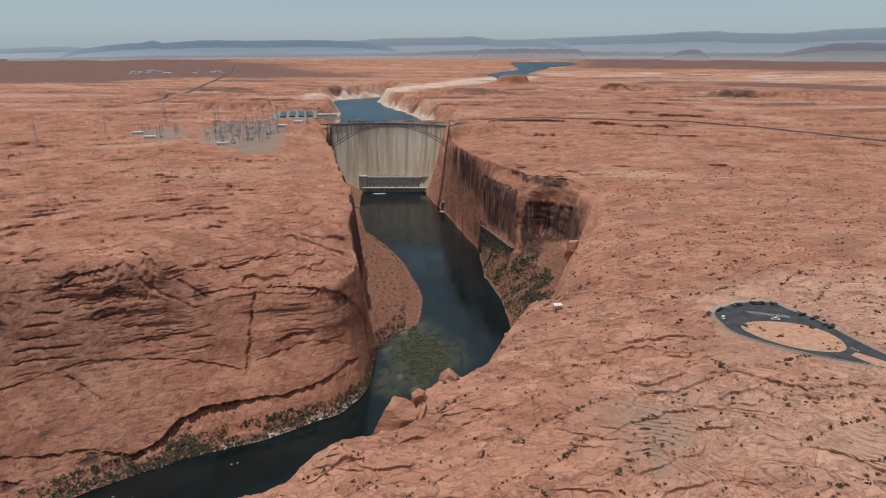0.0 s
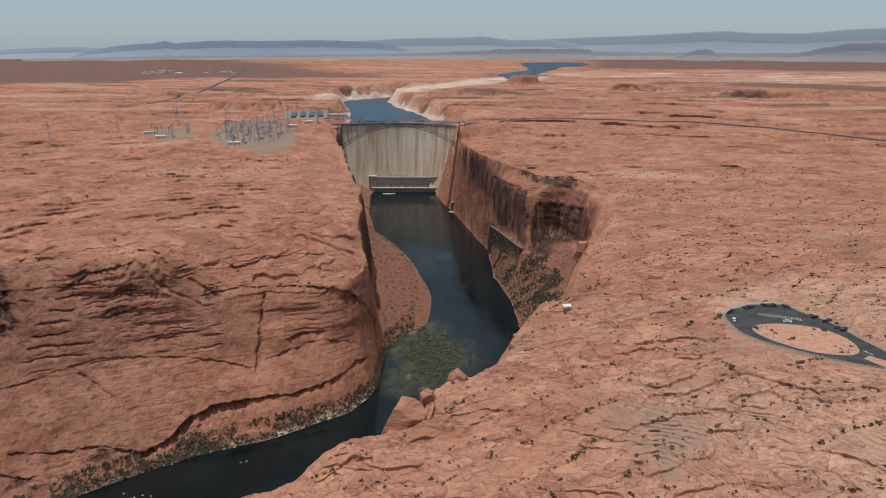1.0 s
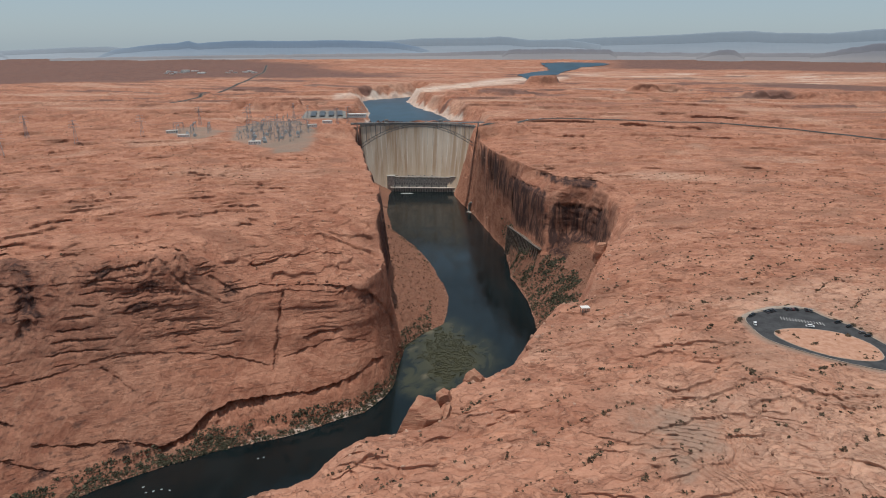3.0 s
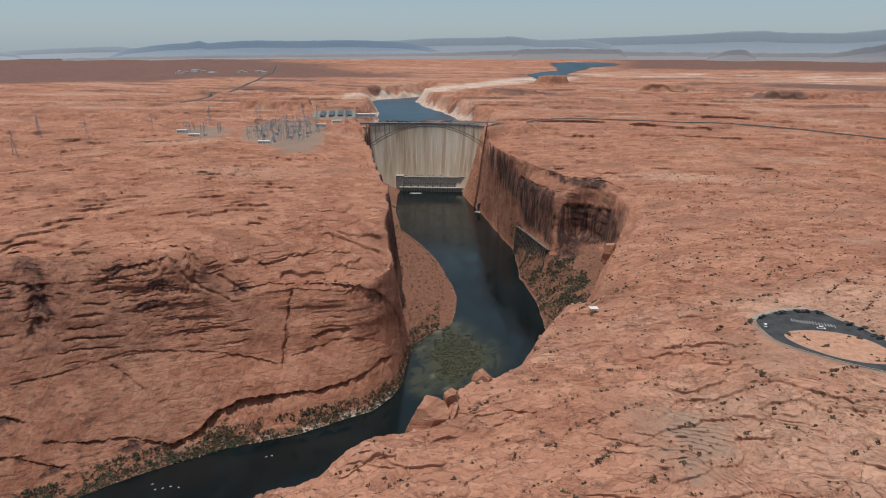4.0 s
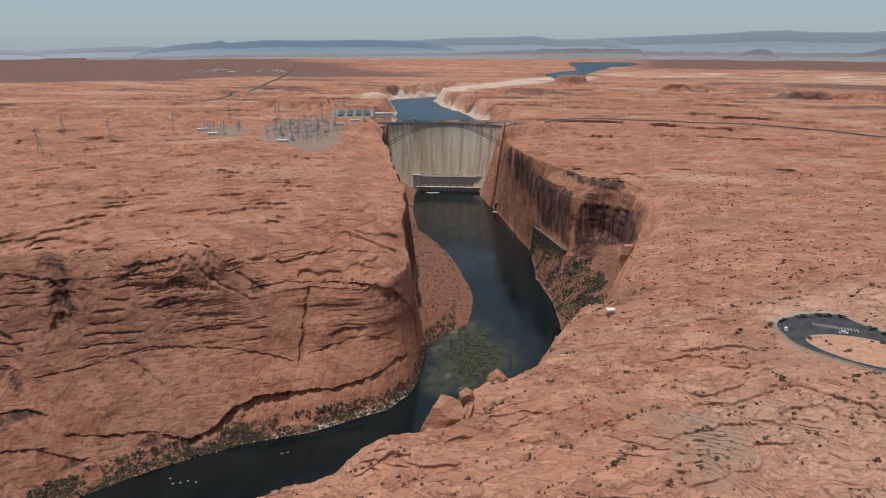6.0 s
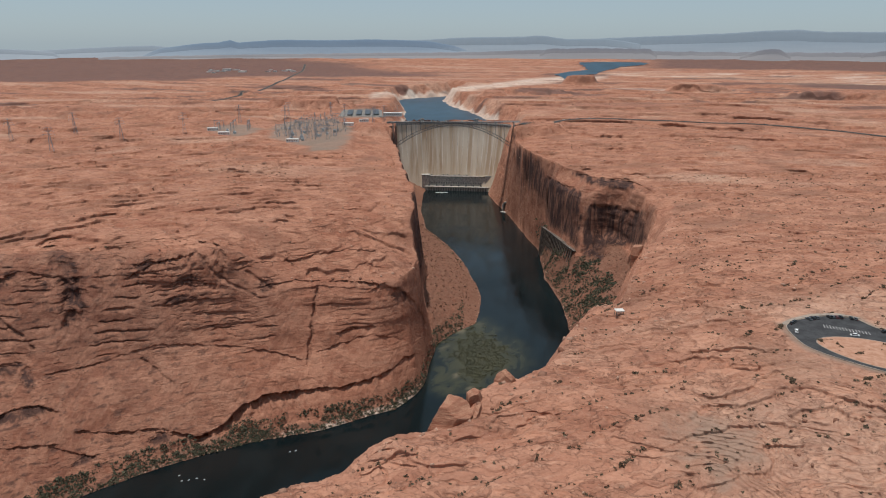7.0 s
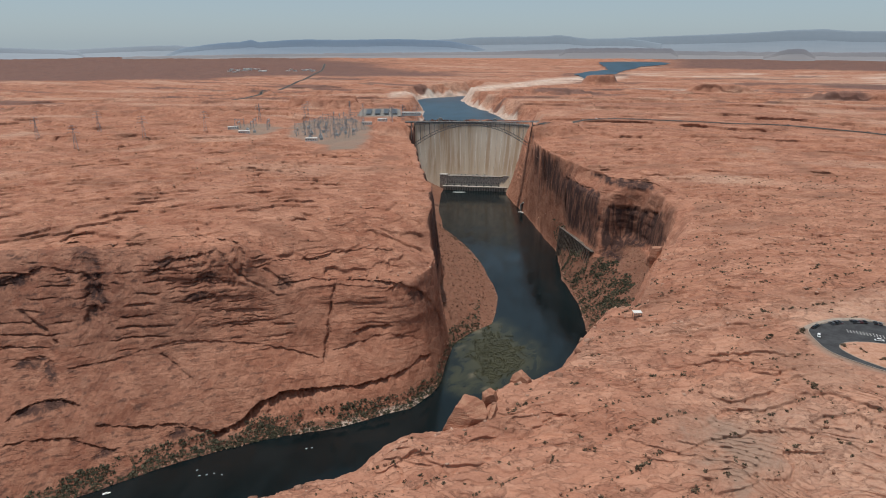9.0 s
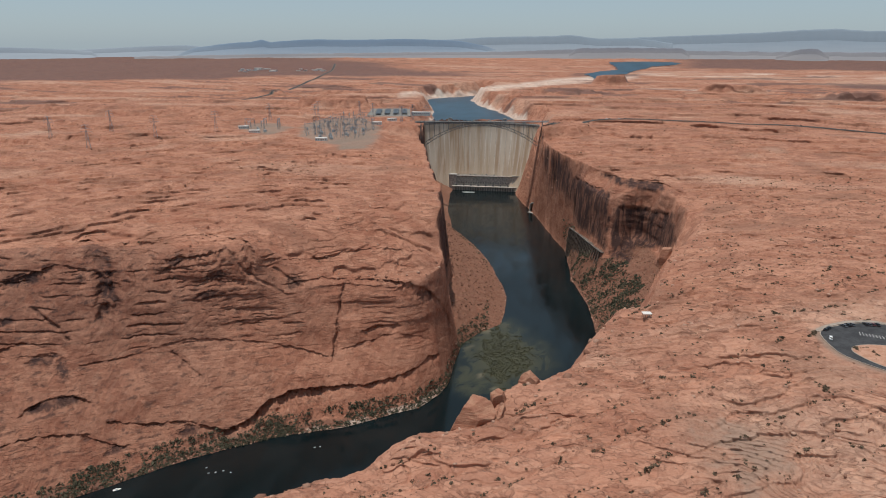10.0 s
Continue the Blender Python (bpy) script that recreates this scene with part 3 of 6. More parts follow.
    push = push + open_rock * ((0.45 + 0.55 * left + 0.4 * right * smooth(y, 500, 800)) * 2.8 * undercut(q, 3.7, 0.035, 1.0) * patchy
                               + (1.0 + 0.6 * left) * undercut(q2, 1.7, 0.05, 1.0) * patch2 * near2 * (1 - 0.5 * swirl) + 0.9 * undercut(q3, 1.0, 0.12, 1.0) * swirl
                               + 3.4 * undercut(qm, 3.6, 0.04, 1.0) * middle
                               + 5.0 * (1 - hill) * undercut(qf, 8.0, 0.015, 1.0) * smooth(rr, 1100, 1700) * (1 - smooth(rr, 3000, 3600)))
    hollow = smooth(zw, 78, 100) * (1 - smooth(zw, 140, 166)) * smooth(perlin(x / 85, y / 85, 87), -0.25, 0.3)
    push = push + 4 * hollow * big * smooth(-bearing, 20, 27)
    push = push + (3 * perlin((x + y) / 17, zw / 40, 88) + 12 * perlin((x + y) / 55, zw / 70, 89)) * right * on * smooth(y, 540, 640)
    push = np.where(dw < 0, push, 0.0)
    zw = np.where(dw > 0, -np.minimum(dw, 4) - 0.3, zw)
    z = np.where(dr > 0, zw, zp)
    if quick:
        return z

    # surface masks
    gravel = np.clip(0.85 * smooth(yard + 22 * fbm(x / 60, y / 60, 2, 23), -12, 14) + smooth(inside(LOT, x, y), -7, -1) * 0.8, 0, 1)
    soil = np.where((dr > 0) & (s < k) & (dw < 0), 0.9 * smooth(k - s, 0, 0.04), 0) * (1 - gate)
    gravel = np.maximum(gravel, 0.45 * smooth(1.1 - np.hypot((x - GREY[0]) / 22, (y - GREY[1]) / 34) + 0.8 * fbm(x / 16, y / 16, 3, 129), 0.1, 0.6) * (dr < 0))
    soil = np.maximum(soil, 0.6 * smooth(perlin(x / 70, y / 70, 24), 0.05, 0.4) * (dr < 0))
    brg = bearing
    drift = 260 * fbm(x / 900, y / 500, 2, 25)
    plain_ = smooth(rr + drift, 3450, 3620) * smooth(-brg + drift / 30 - (rr - 4000) / 140, 7, 17) + smooth(rr + 0.6 * drift, 4020, 4140) * smooth(brg, 9, 14)
    plain_ = plain_ + (smooth(rr, 3180, 3240) - smooth(rr, 3430, 3500)) * smooth(brg + drift / 60, 24, 27)
    pale = smooth(fbm(x / 260, y / 150, 3, 26) + 0.55 * smooth(x, 20, 160) * smooth(640 - y, 0, 250), 0.16, 0.66)
    pale = np.where(dr > 0, 0.25 * pale, pale * (1 - 0.6 * left * nearness)) * (1 - plain_)
    streak = fbm(x / 700, y / 130, 3, 86)
    plain_ = np.maximum(plain_, 0.9 * smooth(streak, 0.22, 0.34) * smooth(rr, 1900, 2500) * (1 - smooth(far, 0.5, 0.6)))
    pale = np.maximum(pale, 0.9 * smooth(-streak, 0.16, 0.34) * smooth(rr, 1700, 2400) * (1 - plain_))
    band = smooth(rr + drift, 3500, 3600) * (1 - smooth(rr + drift, 3880, 3980)) * smooth(brg, 3, 8)
    pale = np.maximum(pale, band * smooth(perlin(x / 300, y / 90, 27), -0.35, 0.1))
    pale, plain_ = pale * (1 - hill), np.maximum(plain_, 0.15 * hill * smooth(rr, 1500, 2000))
    belt = np.interp(brg, [-13, -12, -8.6, -5, -1.5, 2, 7, 9], [2540, 2590, 2730, 2890, 3075, 3290, 3520, 3590])
    white = np.exp(-((rr + 0.25 * drift - belt) / 150) ** 4) * smooth(brg, -12.8, -12) * (1 - smooth(brg, 7.5, 9)) * smooth(perlin(x / 90, y / 45, 30), -0.6, -0.3)
    white = np.maximum(white, np.exp(-((rr - 2985) / 45) ** 2) * smooth(brg, 8.4, 9) * (1 - smooth(brg, 13, 13.6)) * (1 - hill))
    white = np.maximum(white, 0.7 * band * smooth(perlin(x / 260, y / 60, 35), 0.12, 0.3))
    ring = smooth(20 + 14 * smooth(y, 2500, 2900) + 8 * smooth(x, -300, -150) + 16 * perlin(x / 50, y / 50, 132) - shore, 0, 10) * (dr < 0) * (y > 1780) * (lk < 2)
    ring = np.maximum(ring, white * (1 - plain_))
    sand = (dr > 0) * left * smooth(7 - out, 0, 3) * (1 - smooth(y, 600, 640)) * smooth(brg, -26, -23) * smooth(perlin(x / 24, y / 24, 128), -0.25, 0.05)
    ring = np.maximum(ring, 0.75 * sand)
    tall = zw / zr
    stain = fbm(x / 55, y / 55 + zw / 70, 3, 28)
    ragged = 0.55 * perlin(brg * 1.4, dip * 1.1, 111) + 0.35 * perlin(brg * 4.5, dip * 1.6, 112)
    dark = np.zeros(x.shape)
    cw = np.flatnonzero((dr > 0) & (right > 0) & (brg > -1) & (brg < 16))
    for outline in VARNISH_SHADE:
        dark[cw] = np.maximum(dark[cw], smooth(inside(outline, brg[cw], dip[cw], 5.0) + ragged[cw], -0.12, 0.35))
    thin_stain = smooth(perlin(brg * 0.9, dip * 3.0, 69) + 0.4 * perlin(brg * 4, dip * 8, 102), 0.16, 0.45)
    # besides varnish, shade painted on the left wall, hollows, cracks and bar side
    varnish_shade = (dr > 0) * (right * (dark + 0.30 * smooth(stain, 0.0, 0.4) * smooth(u, 0.02, 0.2))
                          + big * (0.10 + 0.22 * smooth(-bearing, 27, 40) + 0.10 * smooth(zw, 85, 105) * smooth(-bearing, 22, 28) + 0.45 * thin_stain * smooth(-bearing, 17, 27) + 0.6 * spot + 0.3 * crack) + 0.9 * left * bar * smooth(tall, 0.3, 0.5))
    # shade painted on the faces of the ledges and far scarps
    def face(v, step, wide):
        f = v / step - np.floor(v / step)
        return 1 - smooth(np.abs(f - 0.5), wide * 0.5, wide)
    ledge_shade = 0.9 * face(q, 3.7, 0.07) * (0.2 + 0.8 * patchy) * (0.4 + 0.6 * left) + 0.45 * face(q2, 1.7, 0.11) * (0.2 + 0.8 * patch2) + 0.25 * face(q3, 1.0, 0.2) * swirl
    ledge_shade = ledge_shade * smooth(perlin(x / 22, y / 22, 72), -0.30, 0.15) * nearness * edge
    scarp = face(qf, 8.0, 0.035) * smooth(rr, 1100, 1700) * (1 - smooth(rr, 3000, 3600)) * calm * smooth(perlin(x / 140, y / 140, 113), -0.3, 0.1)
    varnish_shade = np.where(dr > 0, varnish_shade, np.maximum(0.30 * ledge_shade, 0.30 * scarp))
    pale = np.where(dr > 0, pale, pale + 0.5 * swirl + 0.12 * east)
    return z, dict(mask_a=(pale, varnish_shade, gravel), mask_b=(soil, plain_, ring)), dr, dw, push


def height(x, y):
    """Ground height at one place."""
    return float(terrain(np.array([float(x)]), np.array([float(y)]))[0][0])


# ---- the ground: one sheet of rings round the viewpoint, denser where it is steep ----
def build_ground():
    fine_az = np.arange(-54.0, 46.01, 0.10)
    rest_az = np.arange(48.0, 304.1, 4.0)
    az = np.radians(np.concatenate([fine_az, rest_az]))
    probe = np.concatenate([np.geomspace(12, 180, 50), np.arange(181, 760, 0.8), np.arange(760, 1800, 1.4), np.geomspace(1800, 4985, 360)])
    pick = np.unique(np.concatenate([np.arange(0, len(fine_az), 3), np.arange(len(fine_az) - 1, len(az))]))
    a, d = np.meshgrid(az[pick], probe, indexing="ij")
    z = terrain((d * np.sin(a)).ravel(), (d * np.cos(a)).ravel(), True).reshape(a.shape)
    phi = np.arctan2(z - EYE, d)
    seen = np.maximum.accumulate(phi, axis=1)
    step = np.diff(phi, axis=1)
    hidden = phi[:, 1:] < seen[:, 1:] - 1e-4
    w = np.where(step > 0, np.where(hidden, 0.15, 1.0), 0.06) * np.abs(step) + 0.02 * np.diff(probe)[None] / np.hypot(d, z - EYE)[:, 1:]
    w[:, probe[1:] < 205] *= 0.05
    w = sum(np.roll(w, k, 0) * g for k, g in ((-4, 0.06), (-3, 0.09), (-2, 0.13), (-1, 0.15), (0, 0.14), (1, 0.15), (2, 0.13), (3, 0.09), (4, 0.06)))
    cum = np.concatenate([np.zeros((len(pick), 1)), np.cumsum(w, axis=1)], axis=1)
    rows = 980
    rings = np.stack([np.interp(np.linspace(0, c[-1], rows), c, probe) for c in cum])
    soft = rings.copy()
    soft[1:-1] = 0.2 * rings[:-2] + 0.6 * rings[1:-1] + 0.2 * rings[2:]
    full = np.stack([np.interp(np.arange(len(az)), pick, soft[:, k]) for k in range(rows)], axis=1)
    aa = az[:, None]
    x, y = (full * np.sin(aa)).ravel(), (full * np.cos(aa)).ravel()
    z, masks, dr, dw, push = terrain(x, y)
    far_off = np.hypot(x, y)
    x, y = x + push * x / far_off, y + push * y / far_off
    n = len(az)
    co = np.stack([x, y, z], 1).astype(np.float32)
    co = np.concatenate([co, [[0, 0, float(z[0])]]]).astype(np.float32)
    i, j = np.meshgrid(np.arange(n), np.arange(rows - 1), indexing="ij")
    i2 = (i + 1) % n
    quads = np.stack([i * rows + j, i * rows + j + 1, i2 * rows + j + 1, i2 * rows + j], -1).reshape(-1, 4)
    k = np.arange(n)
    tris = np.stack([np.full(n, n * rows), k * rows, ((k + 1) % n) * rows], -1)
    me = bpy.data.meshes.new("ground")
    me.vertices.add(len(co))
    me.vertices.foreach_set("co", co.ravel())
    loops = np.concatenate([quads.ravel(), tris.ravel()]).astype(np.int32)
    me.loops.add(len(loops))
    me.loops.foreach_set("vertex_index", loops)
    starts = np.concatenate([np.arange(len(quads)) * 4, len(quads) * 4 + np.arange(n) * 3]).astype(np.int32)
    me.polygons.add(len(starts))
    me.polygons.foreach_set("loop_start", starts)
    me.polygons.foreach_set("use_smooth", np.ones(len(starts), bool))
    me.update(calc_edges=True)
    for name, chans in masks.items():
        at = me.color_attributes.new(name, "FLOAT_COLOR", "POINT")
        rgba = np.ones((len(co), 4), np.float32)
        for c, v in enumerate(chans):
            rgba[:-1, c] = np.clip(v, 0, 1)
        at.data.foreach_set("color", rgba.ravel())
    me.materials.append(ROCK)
    ob = new("ground", me)
    return tagged(ob, "red sandstone plateau cut by a deep river canyon", "ground", kind="structure")


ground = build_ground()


# ---- mesh tools ----
def part(name, bm, material, parent=None, label="", smooth_faces=False):
    """Links a bmesh as one mesh object under a thing or a part."""
    me = bpy.data.meshes.new(name)
    bmesh.ops.recalc_face_normals(bm, faces=bm.faces)
    if smooth_faces:
        for f in bm.faces:
            f.smooth = True
    bm.to_mesh(me)
    bm.free()
    me.materials.append(material)
    ob = new(name, me)
    ob.parent = parent
    return tagged(ob, label)


def thing(name, label, category, group="", m=None, kind=""):
    ob = new(name)
    if m is not None:
        ob.matrix_world = m
    return tagged(ob, label, category, group, kind)


def box(bm, cx, cy, cz, sx, sy, sz, rz=0.0, bevel=0.0, taper=1.0):
    """A block centred in plan with its foot at cz; taper narrows the top."""
    r = bmesh.ops.create_cube(bm, size=1)
    vs = r["verts"]
    for v in vs:
        k = taper if v.co.z > 0 else 1.0
        v.co = Vector((v.co.x * sx * k, v.co.y * sy * k, (v.co.z + 0.5) * sz))
    if bevel:
        es = list({e for v in vs for e in v.link_edges})
        vs = list({v for f in bmesh.ops.bevel(bm, geom=es, offset=bevel, segments=1, affect="EDGES")["faces"] for v in f.verts} | {v for v in vs if v.is_valid})
    bmesh.ops.transform(bm, matrix=pose(cx, cy, cz, 0, 0, rz), verts=vs)
    return bm


def rod(bm, a, b, r, sides=6, r2=None):
    """A bar between two points."""
    a, b = Vector(a), Vector(b)
    way = b - a
    m = Matrix.Translation((a + b) / 2) @ way.to_track_quat("Z", "Y").to_matrix().to_4x4()
    bmesh.ops.create_cone(bm, cap_ends=True, segments=sides, radius1=r, radius2=r if r2 is None else r2, depth=way.length, matrix=m)
    return bm


def beam(bm, a, b, w, h):
    """A squared bar between two points."""
    a, b = Vector(a), Vector(b)
    way = b - a
    m = Matrix.Translation((a + b) / 2) @ way.to_track_quat("Z", "Y").to_matrix().to_4x4()
    vs = bmesh.ops.create_cube(bm, size=1)["verts"]
    for v in vs:
        v.co = Vector((v.co.x * w, v.co.y * h, v.co.z * way.length))
    bmesh.ops.transform(bm, matrix=m, verts=vs)
    return bm


def slab(bm, outline, z0, z1):
    """A flat plate with this outline."""
    top = [bm.verts.new((x, y, z1)) for x, y in outline]
    bottom = [bm.verts.new((x, y, z0)) for x, y in outline]
    bm.faces.new(top)
    bm.faces.new(bottom[::-1])
    for k in range(len(top)):
        j = (k + 1) % len(top)
        bm.faces.new((top[j], top[k], bottom[k], bottom[j]))
    return bm


def grid_mesh(name, x, y, z, material, smooth_faces=True):
    """A sheet from two-dimensional arrays of places."""
    n, k = x.shape
    me = bpy.data.meshes.new(name)
    i, j = np.meshgrid(np.arange(n - 1), np.arange(k - 1), indexing="ij")
    quads = np.stack([i * k + j, (i + 1) * k + j, (i + 1) * k + j + 1, i * k + j + 1], -1).reshape(-1, 4)
    co = np.stack([x.ravel(), y.ravel(), z.ravel()], 1).astype(np.float32)
    me.vertices.add(len(co))
    me.vertices.foreach_set("co", co.ravel())
    me.loops.add(quads.size)
    me.loops.foreach_set("vertex_index", quads.ravel().astype(np.int32))
    me.polygons.add(len(quads))
    me.polygons.foreach_set("loop_start", np.arange(len(quads), dtype=np.int32) * 4)
    me.polygons.foreach_set("use_smooth", np.full(len(quads), smooth_faces))
    me.update(calc_edges=True)
    me.materials.append(material)
    return new(name, me)


# ---- water ----
def water_material(name, deep, shoal=None, rough=0.16, ripple=0.02):
    m = Mat(name, rough, color=deep, spec=0.5)
    m.b.inputs["IOR"].default_value = 1.33
    n = m.noise(0.012, 4, 0.6, (1, 0.5, 1))
    c = m.mix(m.ramp(n, 0.35, 0.7), deep, tuple(v * 1.5 + 0.002 for v in deep))
    if shoal:
        weed, edge, mud = m.attr("mask_c")
        tuft = m.noise(0.12, 5, 0.65)
        c = m.mix(m.math("MULTIPLY", mud, m.ramp(m.noise(0.045, 5, 0.6, (1, 0.6, 1), (0, 0, 30), 1.5), 0.36, 0.62, 0.25, 1.0)), c, (0.050, 0.050, 0.027))
        c = m.mix(m.math("MULTIPLY", weed, m.ramp(tuft, 0.32, 0.62, 0.35, 1.0)), c, shoal)
        c = m.mix(edge, c, (0.16, 0.135, 0.085))
    m.color(c)
    wind = m.noise(0.05, 5, 0.6, (1, 0.35, 1))
    if ripple:
        m.rough(m.ramp(wind, 0.35, 0.7, rough * 0.5, rough * 1.7))
    if ripple:
        m.bump(m.math("ADD", m.noise(0.9, 3), m.math("MULTIPLY", m.noise(0.2, 3), 2.0)), ripple)
    return m.m


def build_river():
    gx, gy = np.meshgrid(np.arange(-640, 140, 6.0), np.arange(100, 1706, 6.0), indexing="ij")
    ob = grid_mesh("river", gx, gy, np.zeros_like(gx), water_material("river_water", (0.0035, 0.0075, 0.0085), (0.055, 0.052, 0.026)))
    x, y = gx.ravel(), gy.ravel()
    d = inside(DELTA, x + 7 * perlin(x / 22, y / 22, 31), y + 12 * perlin(x / 22, y / 22, 32))
    weed = smooth(d, -12, 8)
    mud = np.maximum(smooth(d, -42, 0), smooth(-np.hypot((x + 60) / 26, (y - 655) / 42), -1.25, -0.6)) * 0.85
    edge = smooth(-np.abs(d + 7 + 5 * perlin(x / 9, y / 9, 33)), -3.2, -0.5) * smooth(-x - 20, 0, 20) * smooth(perlin(x / 25, y / 25, 34), -0.2, 0.2) * 0.75
    at = ob.data.color_attributes.new("mask_c", "FLOAT_COLOR", "POINT")
    at.data.foreach_set("color", np.stack([weed, edge, mud, np.ones_like(x)], 1).astype(np.float32).ravel())
    return tagged(ob, "dark green river between canyon walls with weedy shallows", "river", kind="structure")


river = build_river()
bm = bmesh.new()
slab(bm, [(-600, 1725), (60, 1725), (60, 2200), (-40, 2500), (-150, 3300), (-620, 3300)], LAKE_LEVEL - 1, LAKE_LEVEL)
LAKE_WATER = water_material("lake_water", (0.020, 0.050, 0.075), rough=0.42, ripple=0.0)
reservoir = tagged(part("reservoir", bm, LAKE_WATER), "blue reservoir held behind the dam", "lake", kind="structure")

# ---- dam ----
CONCRETE_DAM = Mat("dam_concrete", 0.85, spec=0.2)
_m = CONCRETE_DAM
_tone = _m.noise(0.012, 4)
_runs = _m.noise(0.085, 4, 0.6, (1, 0.3, 0.035))
_thin = _m.noise(0.22, 4, 0.6, (1, 0.3, 0.03))
_stain, _rust, _ = _m.attr("mask_d")
_c = _m.mix(_m.ramp(_tone, 0.3, 0.7), (0.60, 0.50, 0.385), (0.68, 0.59, 0.475))
_c = _m.mix(_m.math("MULTIPLY", _rust, _m.ramp(_runs, 0.38, 0.62, 0.1, 0.8)), _c, (0.38, 0.245, 0.145))
_c = _m.mix(_m.math("MULTIPLY", _stain, _m.ramp(_thin, 0.25, 0.5, 0.3, 1.0)), _c, (0.86, 0.80, 0.71))
_m.color(_c)
_m.bump(_m.noise(0.8, 4), 0.1)
CONCRETE_DAM = _m.m
CONCRETE = plain("concrete", (0.40, 0.37, 0.33), 0.85, 0, 0.15, 0.15, 0.05)
CONCRETE_DARK = plain("weathered_concrete", (0.22, 0.205, 0.185), 0.85, 0, 0.2, 0.2, 0.05)
STEEL = plain("painted_steel", (0.16, 0.17, 0.18), 0.5, 0.4, 0.15, 0.5)
CONCRETE_GREY = plain("grey_concrete", (0.47, 0.455, 0.42), 0.85, 0, 0.2, 0.2, 0.05)
CONCRETE_BROWN = plain("stained_concrete", (0.150, 0.115, 0.092), 0.9, 0, 0.3, 0.25, 0.05)
GLASS_GREY = plain("grey_glass", (0.30, 0.305, 0.30), 0.25, 0, 0.15, 0.3, 0, 0.5)
GLASS_DARK = plain("dark_glass", (0.02, 0.025, 0.03), 0.15, 0, 0.1, 0.5, 0, 0.5)
ASPHALT = plain("asphalt", (0.050, 0.050, 0.052), 0.9, 0, 0.18, 0.15, 0.01)

DAM_MID, DAM_R, DAM_TOP, DAM_AXIS = -149.5, 274.0, 178.0, 1438.0


def dam_point(a, z, out=0.0):
    """A place on the downstream face at angle a (degrees) and height z; out moves it downstream."""
    batter = 42 * ((DAM_TOP - z) / DAM_TOP) ** 1.35
    r = DAM_R - batter - out
    return Vector((DAM_MID + r * math.sin(radians(a)), DAM_AXIS + r * math.cos(radians(a)), z))


def build_dam():
    dam = thing("dam", "pale streaked concrete arch dam across the canyon", "dam")
    # blocks of the face, with recessed joints
    n = 24
    pick = random.Random(5)
    zs = np.linspace(0, DAM_TOP - 6, 18)
    for k in range(n):
        a0, a1 = -37 + 74 * k / n, -37 + 74 * (k + 1) / n
        bm = bmesh.new()
        lay = bm.verts.layers.float_color.new("mask_d")
        cols = []
        edge = (pick.uniform(0.3, 1.0), pick.uniform(0.0, 0.5))
        reach = pick.uniform(0.15, 0.45)
        rust = pick.uniform(0.5, 1.0)
        for w in (0.015, 0.12, 0.24, 0.5, 0.76, 0.88, 0.985):
            col = []
            for z in zs:
                v = bm.verts.new(dam_point(a0 + (a1 - a0) * w, z))
                high = min(1.0, max(0.0, (z / DAM_TOP - reach) * 5)) * min(1.0, max(0.0, (0.90 - z / DAM_TOP) * 9))
                v[lay] = (edge[0] * max(0, 1 - w / 0.2) * high + edge[1] * max(0, (w - 0.8) / 0.2) * high, rust * min(1.0, z / 60), 0, 1)
                col.append(v)
            cols.append(col)
        for c0, c1 in zip(cols[:-1], cols[1:]):
            for j in range(len(zs) - 1):
                bm.faces.new((c0[j], c1[j], c1[j + 1], c0[j + 1]))
        for c in (cols[0], cols[-1]):
            deep = [bm.verts.new(v.co + Vector((0, 3, 0))) for v in c]
            for j in range(len(zs) - 1):
                bm.faces.new((c[j], c[j + 1], deep[j + 1], deep[j]))
        part("face_block", bm, CONCRETE_DAM, dam)
    # solid core just behind the joints, crest slab with overhanging walkway
    bm = bmesh.new()
    vs = []
    for a in np.linspace(-38, 38, 60):
        vs.append([bm.verts.new(dam_point(a, z, -1.2)) for z in np.linspace(-4, DAM_TOP - 5, 12)] + [bm.verts.new(dam_point(a, DAM_TOP, -11) - Vector((0, 0, 5))), bm.verts.new(dam_point(a, DAM_TOP, -11) - Vector((0, 0, 80)))])
    for c0, c1 in zip(vs[:-1], vs[1:]):
        for j in range(13):
            bm.faces.new((c0[j], c1[j], c1[j + 1], c0[j + 1]))
    part("core", bm, CONCRETE, dam)

    def crest_band(name, lo, hi, front, rear, material, label=""):
        bm = bmesh.new()
        rows = []
        for a in np.linspace(-37, 37, 75):
            top = dam_point(a, DAM_TOP)
            way = Vector((math.sin(radians(a)), math.cos(radians(a)), 0))
            rows.append([bm.verts.new((top - way * front).xy.to_3d() + Vector((0, 0, lo))), bm.verts.new((top - way * front).xy.to_3d() + Vector((0, 0, hi))),
                         bm.verts.new((top + way * rear).xy.to_3d() + Vector((0, 0, hi))), bm.verts.new((top + way * rear).xy.to_3d() + Vector((0, 0, lo)))])
        for r0, r1 in zip(rows[:-1], rows[1:]):
            for j in range(4):
                bm.faces.new((r0[j], r1[j], r1[(j + 1) % 4], r0[(j + 1) % 4]))
        return part(name, bm, material, dam, label)

    crest_band("crest_slab", DAM_TOP - 6.2, DAM_TOP - 2.6, 0.6, 11, CONCRETE)
    crest_band("walkway", DAM_TOP - 2.4, DAM_TOP - 1.6, 1.6, 11.5, CONCRETE)
    crest_band("crest_road", DAM_TOP - 1.59, DAM_TOP - 1.5, -0.2, 8, ASPHALT, "dark crest road")
